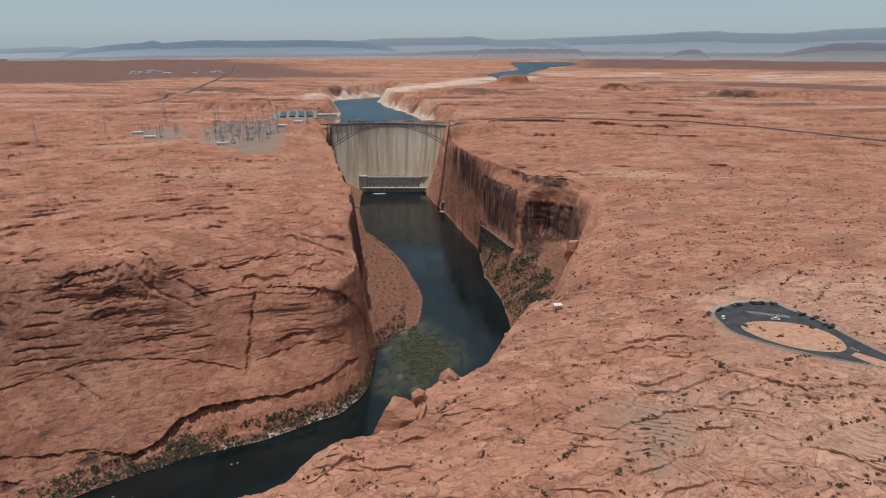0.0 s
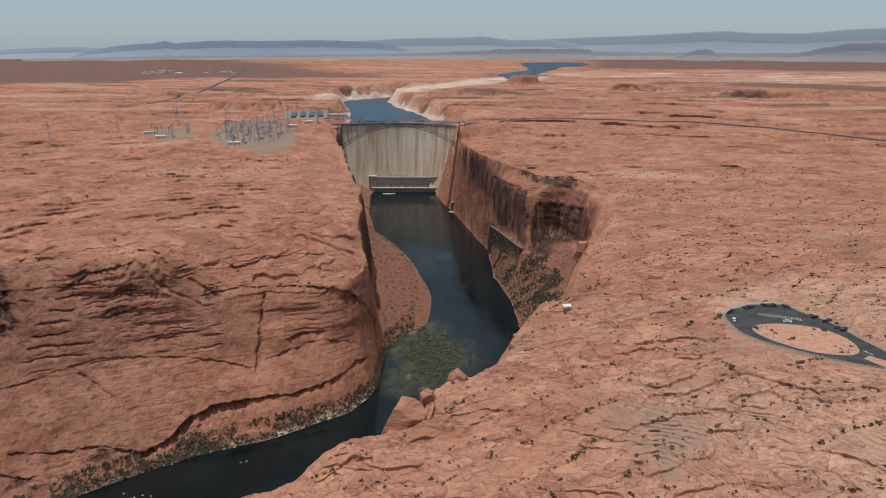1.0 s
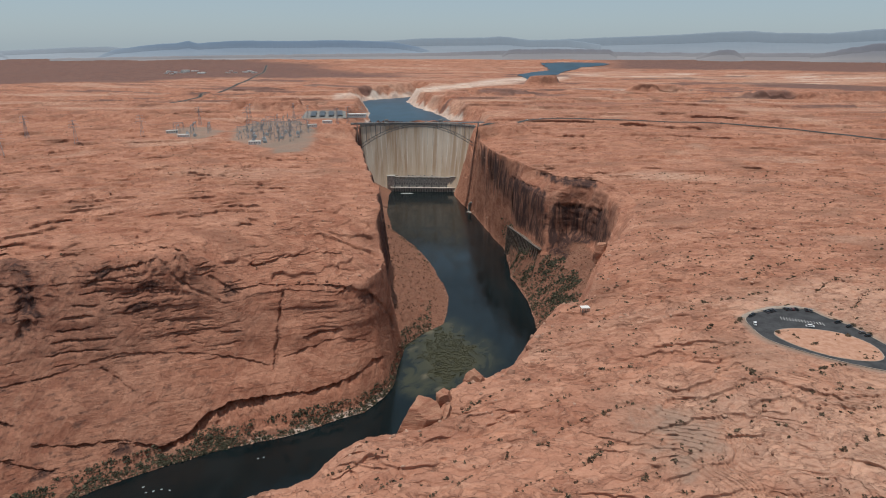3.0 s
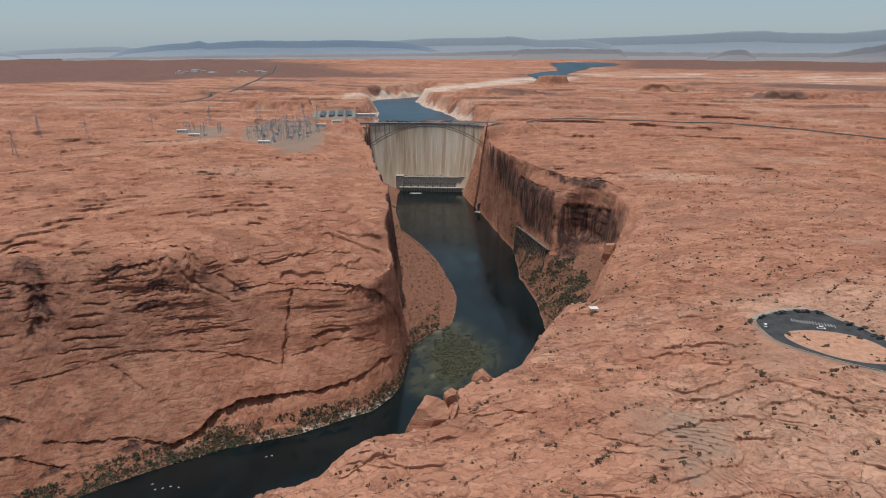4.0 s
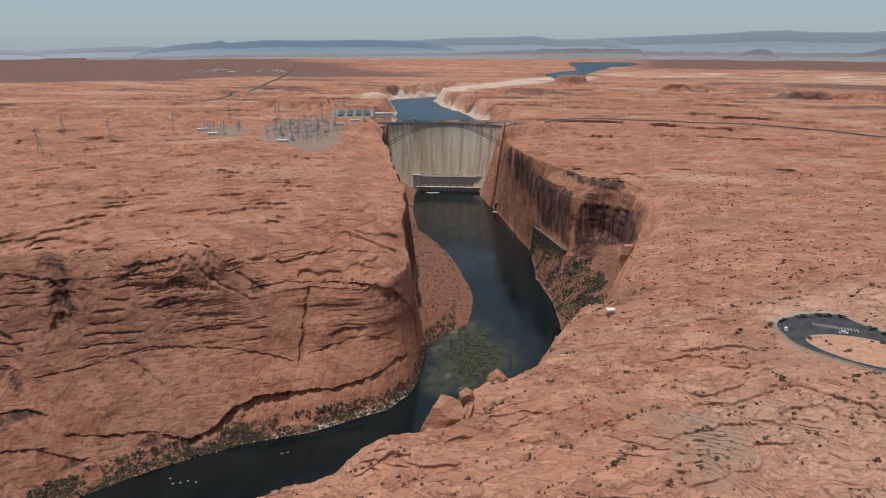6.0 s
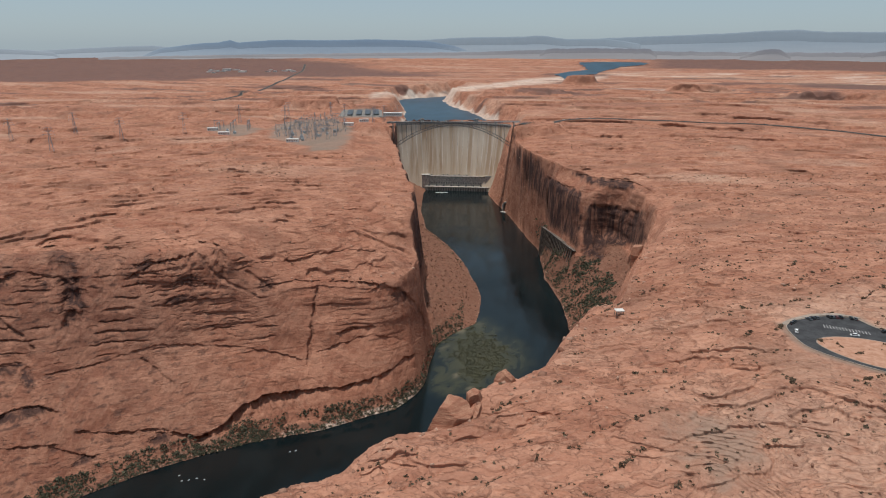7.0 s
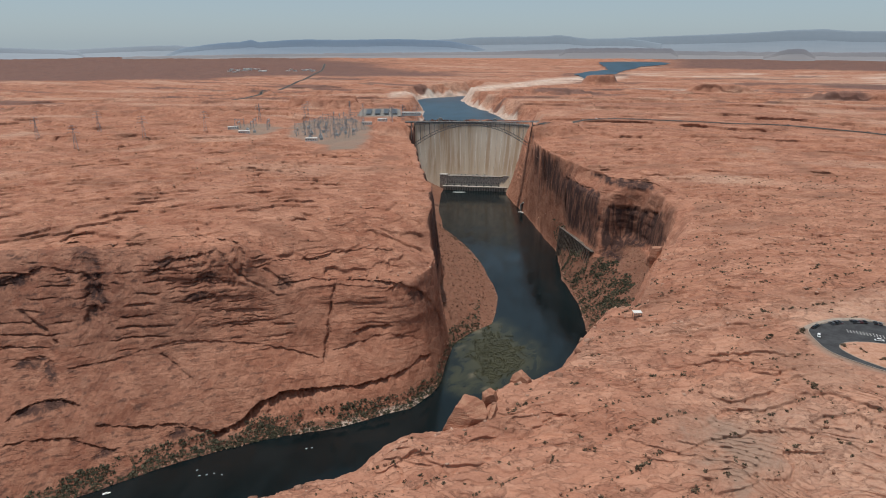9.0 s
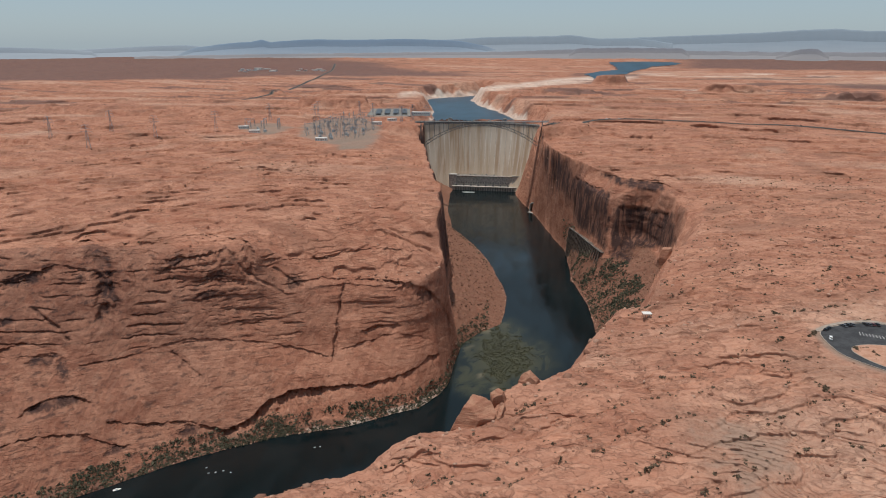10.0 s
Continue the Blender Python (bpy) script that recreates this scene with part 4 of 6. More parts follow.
    crest_band("parapet", DAM_TOP - 1.6, DAM_TOP - 0.3, 1.6, -1.2, CONCRETE)
    crest_band("parapet", DAM_TOP - 1.6, DAM_TOP - 0.3, -11.0, 11.5, CONCRETE)
    # brackets under the walkway
    for a in np.linspace(-36, 36, 61):
        bm = bmesh.new()
        p, w = dam_point(a, DAM_TOP), Vector((math.sin(radians(a)), math.cos(radians(a)), 0))
        beam(bm, p - w * 1.6 + Vector((0, 0, -3.2)), p - w * 0.1 + Vector((0, 0, -5.6)), 0.9, 1.2)
        part("bracket", bm, CONCRETE_DARK, dam)
    # lift towers, gantry and sheds on the crest
    for a, sx, sy, sz in ((-17.5, 9, 9, 11), (13.5, 9, 9, 11), (-4.0, 6, 7, 5), (5.0, 6, 7, 5), (25, 7, 6, 4), (-27, 7, 6, 4)):
        bm = bmesh.new()
        p = dam_point(a, DAM_TOP, -6)
        box(bm, p.x, p.y, DAM_TOP - 1.6, sx, sy, sz, -a, 0.3)
        tower = part("crest_tower", bm, CONCRETE, dam, "concrete crest tower")
        bm = bmesh.new()
        box(bm, p.x, p.y, DAM_TOP - 1.6 + sz, sx + 1, sy + 1, 0.6, -a)
        part("roof", bm, CONCRETE_DARK, tower)
    for a in np.linspace(-33, 33, 23):
        bm = bmesh.new()
        p = dam_point(a, DAM_TOP, 1.4)
        rod(bm, p + Vector((0, 0, -1)), p + Vector((0, 0, 6)), 0.15)
        rod(bm, p + Vector((0, 0, 6)), p + Vector((0.2, 1.8, 6.3)), 0.12)
        part("lamp_post", bm, STEEL, dam)
    return dam


dam = build_dam()


def build_powerhouse():
    base = thing("powerhouse", "long grey concrete powerhouse at the foot of the dam", "power station")
    x0, x1, yf = -216.0, -46.0, 1656.0
    bm = bmesh.new()
    box(bm, (x0 + x1) / 2, yf + 26, -4, x1 - x0, 44, 40, 0, 0.3)
    part("body", bm, CONCRETE_GREY, base)
    bm = bmesh.new()
    box(bm, (x0 + x1) / 2, yf + 25, 36.2, x1 - x0 + 2, 45, 1.2, 0, 0.2)
    part("roof", bm, CONCRETE_DARK, base)
    bm = bmesh.new()
    box(bm, (x0 + x1) / 2, yf - 2, -5, x1 - x0 + 6, 12, 14.5)
    part("deck", bm, CONCRETE, base, "pale concrete draft tube deck")
    bm = bmesh.new()
    box(bm, (x0 + x1) / 2, yf - 3, 9.51, x1 - x0 + 7, 13, 1.6)
    part("deck_edge", bm, CONCRETE, base)
    for k in range(25):
        xx = x0 + 4 + k * (x1 - x0 - 8) / 24
        bm = bmesh.new()
        box(bm, xx, yf - 8.9, -5, 2.6, 2.2, 14.4)
        part("pier", bm, CONCRETE, base)
        if k < 24:
            bm = bmesh.new()
            box(bm, xx + 3.3, yf - 8.06, 0.4, 3.8, 0.3, 8.2)
            part("gate_slot", bm, CONCRETE_DARK, base)
        bm = bmesh.new()
        box(bm, xx, yf + 3.6, 11.2, 1.2, 1.1, 25, 0)
        part("pilaster", bm, CONCRETE_GREY, base)
        if k < 24:
            bm = bmesh.new()
            box(bm, xx + 3.35, yf + 3.92, 17, 3.4, 0.4, 4.5)
            win = part("window", bm, GLASS_GREY, base)
            bm = bmesh.new()
            for q in (0.33, 0.66):
                box(bm, xx + 3.35, yf + 3.66, 17 + 4.5 * q, 3.4, 0.12, 0.2)
            box(bm, xx + 3.35, yf + 3.66, 17, 0.2, 0.12, 4.5)
            part("glazing_bar", bm, STEEL, win)
            if k % 3 == 0:
                bm = bmesh.new()
                box(bm, xx + 3.3, yf - 1, 11.12, 4.2, 3.2, 4.6, 0, 0.2)
                part("transformer", bm, STEEL, base, "grey transformer on the deck")
    for xx, w in ((x0 - 3, 20), (x1 + 2, 24)):
        bm = bmesh.new()
        box(bm, xx, yf + 20, -4, w, 40, 44, 0, 0.4)
        wing = part("wing", bm, CONCRETE_GREY, base)
        bm = bmesh.new()
        box(bm, xx, yf + 20, 40.02, w + 1.6, 41, 1.0)
        part("roof", bm, plain("pale_roof", (0.40, 0.39, 0.36)), wing)
    # roof vents
    for k in range(14):
        bm = bmesh.new()
        box(bm, x0 + 12 + k * 10.8, yf + 20 + 4 * (k % 3), 37.42, 3.5, 3.0, 1.6 + 0.5 * (k % 2), 0, 0.1)
        part("roof_vent", bm, STEEL, base)
    return base


powerhouse = build_powerhouse()


# ---- bridge ----
def build_bridge():
    bridge = thing("arch_bridge", "slender grey steel arch bridge spanning the canyon", "bridge")
    left, right = Vector((-283, 1455, 206)), Vector((30, 1488, 208.5))
    way = (right - left).normalized()
    side = Vector((-way.y, way.x, 0))
    s0, s1 = 24.0, 290.0
    rise0, crown = 158.0, 203.5

    def arch(u, off=0.0):
        p = left + way * (s0 + (s1 - s0) * u)
        z = rise0 + (crown - rise0) * (1 - (2 * u - 1) ** 2)
        return Vector((p.x, p.y, z + off))

    for sgn in (-1, 1):
        off = side * 6 * sgn
        for chord, dz in (("upper_chord", 0.0), ("lower_chord", -7.0)):
            bm = bmesh.new()
            for k in range(32):
                u0, u1 = k / 32, (k + 1) / 32
                d0, d1 = dz * (1.1 - 0.45 * math.sin(math.pi * u0)), dz * (1.1 - 0.45 * math.sin(math.pi * u1))
                beam(bm, arch(u0, d0) + off, arch(u1, d1) + off, 0.65, 0.65)
            part(chord, bm, STEEL, bridge)
        bm = bmesh.new()
        for k in range(32):
            u0, u1 = k / 32, (k + 1) / 32
            beam(bm, arch(u0) + off, arch(u1, -7 * (1.1 - 0.45 * math.sin(math.pi * u1))) + off, 0.35, 0.35)
        part("lattice", bm, STEEL, bridge)
        for k in range(1, 24):
            u = k / 24
            a = arch(u) + off
            deck = left + way * (s0 + (s1 - s0) * u)
            if deck.z - 2.4 - a.z > 0.8:
                bm = bmesh.new()
                beam(bm, a, (a.x, a.y, deck.z - 2.4), 0.5, 0.5)
                part("column", bm, STEEL, bridge)
    bm = bmesh.new()
    beam(bm, left + Vector((0, 0, -1.2)), right + Vector((0, 0, -1.2)), 12.5, 1.0)
    mid = (left + right) / 2
    part("girder", bm, STEEL, bridge)
    deck = bmesh.new()
    half = (right - left).length / 2
    turn = math.degrees(math.atan2(way.y, way.x))
    box(deck, mid.x, mid.y, mid.z - 0.4, 2 * half, 12, 0.5, turn)
    part("deck", deck, CONCRETE_DARK, bridge)
    for sgn in (-1, 1):
        bm = bmesh.new()
        e = side * 6.8 * sgn + Vector((0, 0, 1.5))
        beam(bm, left + e, right + e, 0.2, 0.25)
        beam(bm, left + e - Vector((0, 0, 0.6)), right + e - Vector((0, 0, 0.6)), 0.15, 0.15)
        for k in range(95):
            p = left + way * (2 * half * k / 94) + e
            beam(bm, p - Vector((0, 0, 1.3)), p, 0.15, 0.15)
        part("railing", bm, STEEL, bridge)
    for k, p in enumerate((left + way * 14, left + way * 300)):
        for sgn in (-1, 1):
            q = p + side * 5 * sgn
            bm = bmesh.new()
            z = min(height(q.x, q.y), p.z - 4) - 2
            beam(bm, (q.x, q.y, z), (q.x, q.y, p.z - 1), 1.4, 1.4)
            part("pier", bm, CONCRETE, bridge)
    return bridge


bridge = build_bridge()


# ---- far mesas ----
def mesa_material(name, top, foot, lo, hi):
    """Far tableland: haze painted into its colour, paler towards its foot."""
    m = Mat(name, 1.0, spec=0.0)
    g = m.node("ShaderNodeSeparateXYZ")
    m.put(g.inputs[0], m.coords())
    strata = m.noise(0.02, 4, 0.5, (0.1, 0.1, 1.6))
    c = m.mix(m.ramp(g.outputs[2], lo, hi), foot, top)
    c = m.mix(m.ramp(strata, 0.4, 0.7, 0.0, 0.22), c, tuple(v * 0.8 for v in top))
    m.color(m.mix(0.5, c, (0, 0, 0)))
    # a glow of its own stands in for bright haze
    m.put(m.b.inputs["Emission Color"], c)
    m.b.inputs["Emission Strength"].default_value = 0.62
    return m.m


def ridge(name, label, radius, az0, az1, outline, foot, material, seed, rough=6.0, depth=160.0):
    """A long tableland along part of the horizon; outline gives (azimuth, top height) as flat-topped steps."""
    az = np.linspace(az0, az1, int((az1 - az0) / 0.08))
    oa, oz = zip(*outline)
    top = np.interp(az, oa, oz) + rough * fbm(az * 0.9, az * 0 + seed, 4, seed) + 0.25 * rough * perlin(az * 7, az * 0 + 3.3, seed + 9)
    levels = np.array([0, 0.25, 0.5, 0.62, 0.66, 0.95, 1.0, 1.0])
    steps = np.array([0, 0.16, 0.34, 0.46, 0.50, 0.55, 0.60, 1.0])
    A = np.radians(az)[:, None] + 0 * steps[None]
    gully = fbm(az[:, None] * 3.2 + 0 * steps[None], levels[None] * 2 + 0 * az[:, None], 3, seed + 4)
    R = radius + depth * steps[None] + 3 * gully * (steps[None] < 0.9)
    Z = foot + (top[:, None] - foot) * levels[None]
    ob = grid_mesh(name, (R * np.sin(A))[:, :5], (R * np.cos(A))[:, :5], Z[:, :5], material, True)
    cap = grid_mesh("caprock", (R * np.sin(A))[:, 4:], (R * np.cos(A))[:, 4:], Z[:, 4:], material, True)
    cap.parent = ob
    return tagged(ob, label, "mesa")


FAR_A = mesa_material("far_mesa_haze", (0.165, 0.225, 0.300), (0.265, 0.310, 0.360), 290, 400)
FAR_B = mesa_material("pale_mesa_haze", (0.225, 0.275, 0.325), (0.30, 0.335, 0.375), 290, 420)
NEAR_M = mesa_material("middle_mesa_haze", (0.185, 0.195, 0.225), (0.27, 0.265, 0.275), 290, 360)

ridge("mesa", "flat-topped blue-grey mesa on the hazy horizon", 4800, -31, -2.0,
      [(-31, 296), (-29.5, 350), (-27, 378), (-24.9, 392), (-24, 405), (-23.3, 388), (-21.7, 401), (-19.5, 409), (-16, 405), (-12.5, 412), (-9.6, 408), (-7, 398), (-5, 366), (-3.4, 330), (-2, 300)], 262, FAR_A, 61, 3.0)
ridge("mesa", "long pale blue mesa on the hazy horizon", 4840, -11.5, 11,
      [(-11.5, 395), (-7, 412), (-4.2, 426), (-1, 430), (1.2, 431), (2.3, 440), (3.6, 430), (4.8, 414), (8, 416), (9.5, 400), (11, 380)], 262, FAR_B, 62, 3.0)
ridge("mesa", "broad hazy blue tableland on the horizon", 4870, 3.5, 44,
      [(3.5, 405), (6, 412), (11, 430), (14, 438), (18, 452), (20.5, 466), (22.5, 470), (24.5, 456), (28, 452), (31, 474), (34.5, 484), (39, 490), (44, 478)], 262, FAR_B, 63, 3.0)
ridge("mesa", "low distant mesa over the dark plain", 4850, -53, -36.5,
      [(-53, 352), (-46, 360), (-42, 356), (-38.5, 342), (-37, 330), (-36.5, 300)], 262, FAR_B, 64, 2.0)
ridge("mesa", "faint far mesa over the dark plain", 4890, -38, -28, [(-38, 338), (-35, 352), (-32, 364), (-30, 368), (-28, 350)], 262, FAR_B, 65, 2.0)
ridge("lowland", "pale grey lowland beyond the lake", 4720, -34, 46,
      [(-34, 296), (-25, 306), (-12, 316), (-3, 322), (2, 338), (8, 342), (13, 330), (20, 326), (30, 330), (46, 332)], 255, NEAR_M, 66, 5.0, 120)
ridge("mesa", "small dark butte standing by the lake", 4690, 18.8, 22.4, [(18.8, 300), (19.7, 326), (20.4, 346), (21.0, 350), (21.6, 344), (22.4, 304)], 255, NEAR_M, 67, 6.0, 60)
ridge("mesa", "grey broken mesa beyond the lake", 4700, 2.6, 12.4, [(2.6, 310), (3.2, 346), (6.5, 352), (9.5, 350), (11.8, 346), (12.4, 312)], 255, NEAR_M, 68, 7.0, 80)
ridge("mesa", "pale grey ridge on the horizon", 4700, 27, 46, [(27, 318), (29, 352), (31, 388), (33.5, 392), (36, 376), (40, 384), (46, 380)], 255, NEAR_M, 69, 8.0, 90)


def build_far_lake():
    a, r = np.meshgrid(np.radians(np.arange(3.5, 12.5, 0.06)), np.arange(3380, 4500, 8.0), indexing="ij")
    x, y = r * np.sin(a), r * np.cos(a)
    keep = inside(FAR_LAKE, x.ravel() + 50 * fbm(x.ravel() / 140, y.ravel() / 220, 3, 71), y.ravel() + 60 * fbm(x.ravel() / 140, y.ravel() / 220, 3, 72)).reshape(x.shape) > 0
    z = terrain(x.ravel(), y.ravel())[0].reshape(x.shape) + 2.0
    ok = keep[:-1, :-1] & keep[1:, :-1] & keep[1:, 1:] & keep[:-1, 1:]
    ob = grid_mesh("far_lake", x, y, z, LAKE_WATER)
    bm = bmesh.new()
    bm.from_mesh(ob.data)
    bm.faces.ensure_lookup_table()
    flat = ok.ravel()
    bmesh.ops.delete(bm, geom=[f for f in bm.faces if not flat[f.index]], context="FACES")
    bm.to_mesh(ob.data)
    bm.free()
    return tagged(ob, "blue arm of the far reservoir among pale shores", "lake", kind="structure")


build_far_lake()


# ---- roads ----
def spaced(path, step):
    """Places at even steps along a line, rounded at its bends."""
    p = np.array(path, float)
    for _ in range(3):
        q = np.empty((2 * len(p) - 2, 2))
        q[0::2], q[1::2] = 0.75 * p[:-1] + 0.25 * p[1:], 0.25 * p[:-1] + 0.75 * p[1:]
        p = np.concatenate([p[:1], q, p[-1:]])
    d = np.concatenate([[0], np.cumsum(np.hypot(*np.diff(p, axis=0).T))])
    t = np.arange(0, d[-1], step)
    return np.stack([np.interp(t, d, p[:, 0]), np.interp(t, d, p[:, 1])], 1)


def strip(name, path, width, lift, material, label, step=12.0, across=5):
    p = spaced(path, step)
    way = np.gradient(p, axis=0)
    way /= np.linalg.norm(way, axis=1)[:, None]
    side = np.stack([-way[:, 1], way[:, 0]], 1)
    w = np.linspace(-width / 2, width / 2, across)
    x = p[:, 0][:, None] + side[:, 0][:, None] * w
    y = p[:, 1][:, None] + side[:, 1][:, None] * w
    z = terrain(x.ravel(), y.ravel())[0].reshape(x.shape)
    z = np.maximum(z, z.mean(1, keepdims=True)) + lift
    ob = grid_mesh(name, x, y, z, material)
    return tagged(ob, label, "road", kind="structure")


ROADSIDE = plain("road_embankment", (0.16, 0.115, 0.088), 0.95, 0, 0.2, 0.05, 0.05)
for path, w in ((ROAD_EAST, 11), (ROAD_WEST, 9)):
    strip("road_shoulder", path, w + 10, 0.5, ROADSIDE, "dark gravel road embankment across the plateau")
    strip("road", path, w, 1.0, ASPHALT, "dark asphalt highway across the plateau")

# ---- overlook car park ----
KERB = plain("kerb_concrete", (0.33, 0.27, 0.22), 0.85, 0, 0.12, 0.3, 0.02)
PAINT = plain("road_paint", (0.72, 0.70, 0.66), 0.7, 0, 0.2, 0.8)


def rounded(outline, rounds=2):
    p = np.array(outline, float)
    for _ in range(rounds):
        q = np.empty((2 * len(p), 2))
        nx = np.roll(p, -1, 0)
        q[0::2], q[1::2] = 0.75 * p + 0.25 * nx, 0.25 * p + 0.75 * nx
        p = q
    return [tuple(v) for v in p]


lot_edge, loop_edge = rounded(LOT), rounded(LOOP)
TRIANGLE = rounded([(250, 339.5), (260, 346.5), (287, 300), (283, 303)], 1)
bm = bmesh.new()
slab(bm, lot_edge, LOT_LEVEL - 0.3, LOT_LEVEL + 0.25)
lot = tagged(part("car_park", bm, ASPHALT), "dark asphalt car park with a loop drive", "car park", kind="structure")


def kerb(name, outline, parent):
    n = len(outline)
    p = np.array(outline)
    nrm = np.roll(p, -1, 0) - np.roll(p, 1, 0)
    nrm = np.stack([nrm[:, 1], -nrm[:, 0]], 1) / np.linalg.norm(nrm, axis=1)[:, None]
    bm = bmesh.new()
    a = [[bm.verts.new((*(p[k] + nrm[k] * o), LOT_LEVEL + h)) for o, h in ((-0.3, 0.2), (-0.3, 0.45), (0.3, 0.45), (0.3, 0.2))] for k in range(n)]
    for k in range(n):
        j = (k + 1) % n
        for q in range(4):
            bm.faces.new((a[k][q], a[j][q], a[j][(q + 1) % 4], a[k][(q + 1) % 4]))
    return part(name, bm, KERB, parent)


kerb("kerb", lot_edge, lot)
ISLAND = Mat("island_soil", 0.95, spec=0.1)
_n = ISLAND.noise(0.25, 5, 0.65)
ISLAND.color(ISLAND.mix(ISLAND.ramp(_n, 0.3, 0.7), (0.36, 0.185, 0.118), (0.47, 0.270, 0.188)))
ISLAND.bump(_n, 0.5)
ISLAND = ISLAND.m
for name, edge in (("island", loop_edge), ("island", TRIANGLE)):
    bm = bmesh.new()
    slab(bm, edge, LOT_LEVEL + 0.2, LOT_LEVEL + 0.42)
    isl = part(name, bm, ISLAND, lot, "bare red soil island")
    kerb("kerb", edge, isl)
bm = bmesh.new()
for k in range(15):
    x0, y0 = 218.5 + k * 1.75, 404.2 - k * 0.62
    beam(bm, (x0, y0, LOT_LEVEL + 0.262), (x0 + 1.2, y0 + 5.0, LOT_LEVEL + 0.262), 0.3, 0.01)
part("bay_line", bm, PAINT, lot, "white parking bay lines")
bm = bmesh.new()
beam(bm, (258.5, 352, LOT_LEVEL + 0.262), (261, 346.5, LOT_LEVEL + 0.262), 0.35, 0.01)
part("stop_line", bm, PAINT, lot)
bm = bmesh.new()
slab(bm, rounded([(191, 408), (203, 418), (222, 428), (240, 430), (251, 424), (249, 421), (239, 426), (221, 424), (203, 415), (194, 405)], 1), LOT_LEVEL + 0.1, LOT_LEVEL + 0.4)
part("footway", bm, KERB, lot, "pale concrete footway")

# ---- cars ----
TYRE = plain("tyre_rubber", (0.02, 0.02, 0.02), 0.9)
RIM_METAL = plain("wheel_metal", (0.5, 0.5, 0.5), 0.35, 0.8)
LAMP_RED = plain("tail_lamp", (0.35, 0.02, 0.02), 0.3)
LAMP_CLEAR = plain("head_lamp", (0.75, 0.75, 0.72), 0.2)
CAR_GLASS = plain("car_glass", (0.015, 0.018, 0.02), 0.08, 0, 0.1, 0.5, 0, 0.5)


def build_car(color_name, color, tall, length):
    label = {"white": "white parked car with dark windows", "black": "black parked car with dark windows", "grey": "dark grey parked car on asphalt",
             "red": "dark red parked car on asphalt"}[color_name]
    car = thing("car", label, "car", "cars at the overlook")
    paint = plain("car_paint_" + color_name, color, 0.3, 0.1, 0.05, 0.5, 0, 0.5)
    L, W = length, 1.95
    bm = bmesh.new()
    box(bm, 0, 0, 0.35, L, W, 0.55, 0, 0.12)
    box(bm, 0, 0, 0.88, L * 0.985, W * 0.96, 0.12, 0, 0.05)
    part("body", bm, paint, car)
    bm = bmesh.new()
    box(bm, -0.25, 0, 1.0, L * 0.62, W * 0.88, tall - 1.05, 0, 0.06, 0.82)
    part("cabin", bm, CAR_GLASS, car, "dark glass cabin")
    bm = bmesh.new()
    box(bm, -0.25, 0, tall - 0.045, L * 0.50, W * 0.74, 0.07, 0, 0.02)
    part("roof", bm, paint, car)
    for sx in (-1, 1):
        for sy in (-1, 1):
            bm = bmesh.new()
            c = Vector((sx * L * 0.31, sy * (W / 2 - 0.1), 0.36))
            rod(bm, c - Vector((0, 0.12, 0)), c + Vector((0, 0.12, 0)), 0.36, 14)
            wheel = part("wheel", bm, TYRE, car)
            bm = bmesh.new()
            rod(bm, c - Vector((0, -sy * 0.10, 0)), c + Vector((0, sy * 0.14, 0)), 0.22, 10)
            part("rim", bm, RIM_METAL, wheel)
    for sy in (-1, 1):
        for sx, mat, nm in ((1, LAMP_CLEAR, "headlight"), (-1, LAMP_RED, "tail_light")):
            bm = bmesh.new()
            box(bm, sx * (L / 2 - 0.05), sy * W * 0.36, 0.62, 0.12, 0.35, 0.18)
            part(nm, bm, mat, car)
    return car


rng = random.Random(7)


def parked(proto, x, y, turn):
    return copy_thing(proto, pose(x, y, LOT_LEVEL + 0.25, 0, 0, turn))


white_car = build_car("white", (0.78, 0.78, 0.76), 1.75, 5.4)
white_car.matrix_world = pose(232.0, 393.0, LOT_LEVEL + 0.25, 0, 0, -6)
black_car = build_car("black", (0.02, 0.021, 0.023), 1.75, 5.0)
black_car.matrix_world = pose(199.0, 408.5, LOT_LEVEL + 0.25, 0, 0, 40)
grey_car = build_car("grey", (0.09, 0.092, 0.10), 1.65, 4.8)
grey_car.matrix_world = pose(213.5, 416.5, LOT_LEVEL + 0.25, 0, 0, 112)
red_car = build_car("red", (0.12, 0.03, 0.03), 1.5, 4.7)
red_car.matrix_world = pose(234, 421.5, LOT_LEVEL + 0.25, 0, 0, 92)
parked(white_car, 196.5, 395.5, 70)
for proto, x, y, turn in ((black_car, 201.5, 411.0, 42), (black_car, 216.5, 418, 108), (grey_car, 219.6, 419.2, 105), (black_car, 229.0, 421.3, 96),
                          (grey_car, 231.5, 421.3, 95), (black_car, 236.8, 421.6, 90), (black_car, 243.2, 420.6, 80), (grey_car, 245.8, 419.5, 76),
                          (black_car, 254.5, 400.5, 20), (black_car, 258.5, 394.0, 28), (grey_car, 261.6, 384.5, 14), (black_car, 262.8, 380.0, 12)):
    parked(proto, x, y, turn)

for k, (x, y) in enumerate(((150, 1712), (168, 1724), (188, 1735), (196, 1737), (222, 1738), (236, 1738), (905, 1330), (640, 1636))):
    v = copy_thing((white_car, grey_car, white_car, black_car)[k % 4], pose(x, y, height(x, y) + 1.4, 0, 0, rng.uniform(-20, 20)))

# ---- shade shelter at the overlook ----
WHITE_METAL = plain("white_metal_roof", (0.66, 0.63, 0.58), 0.5, 0, 0.06, 0.6)
POST = plain("brown_post", (0.18, 0.12, 0.09), 0.7)


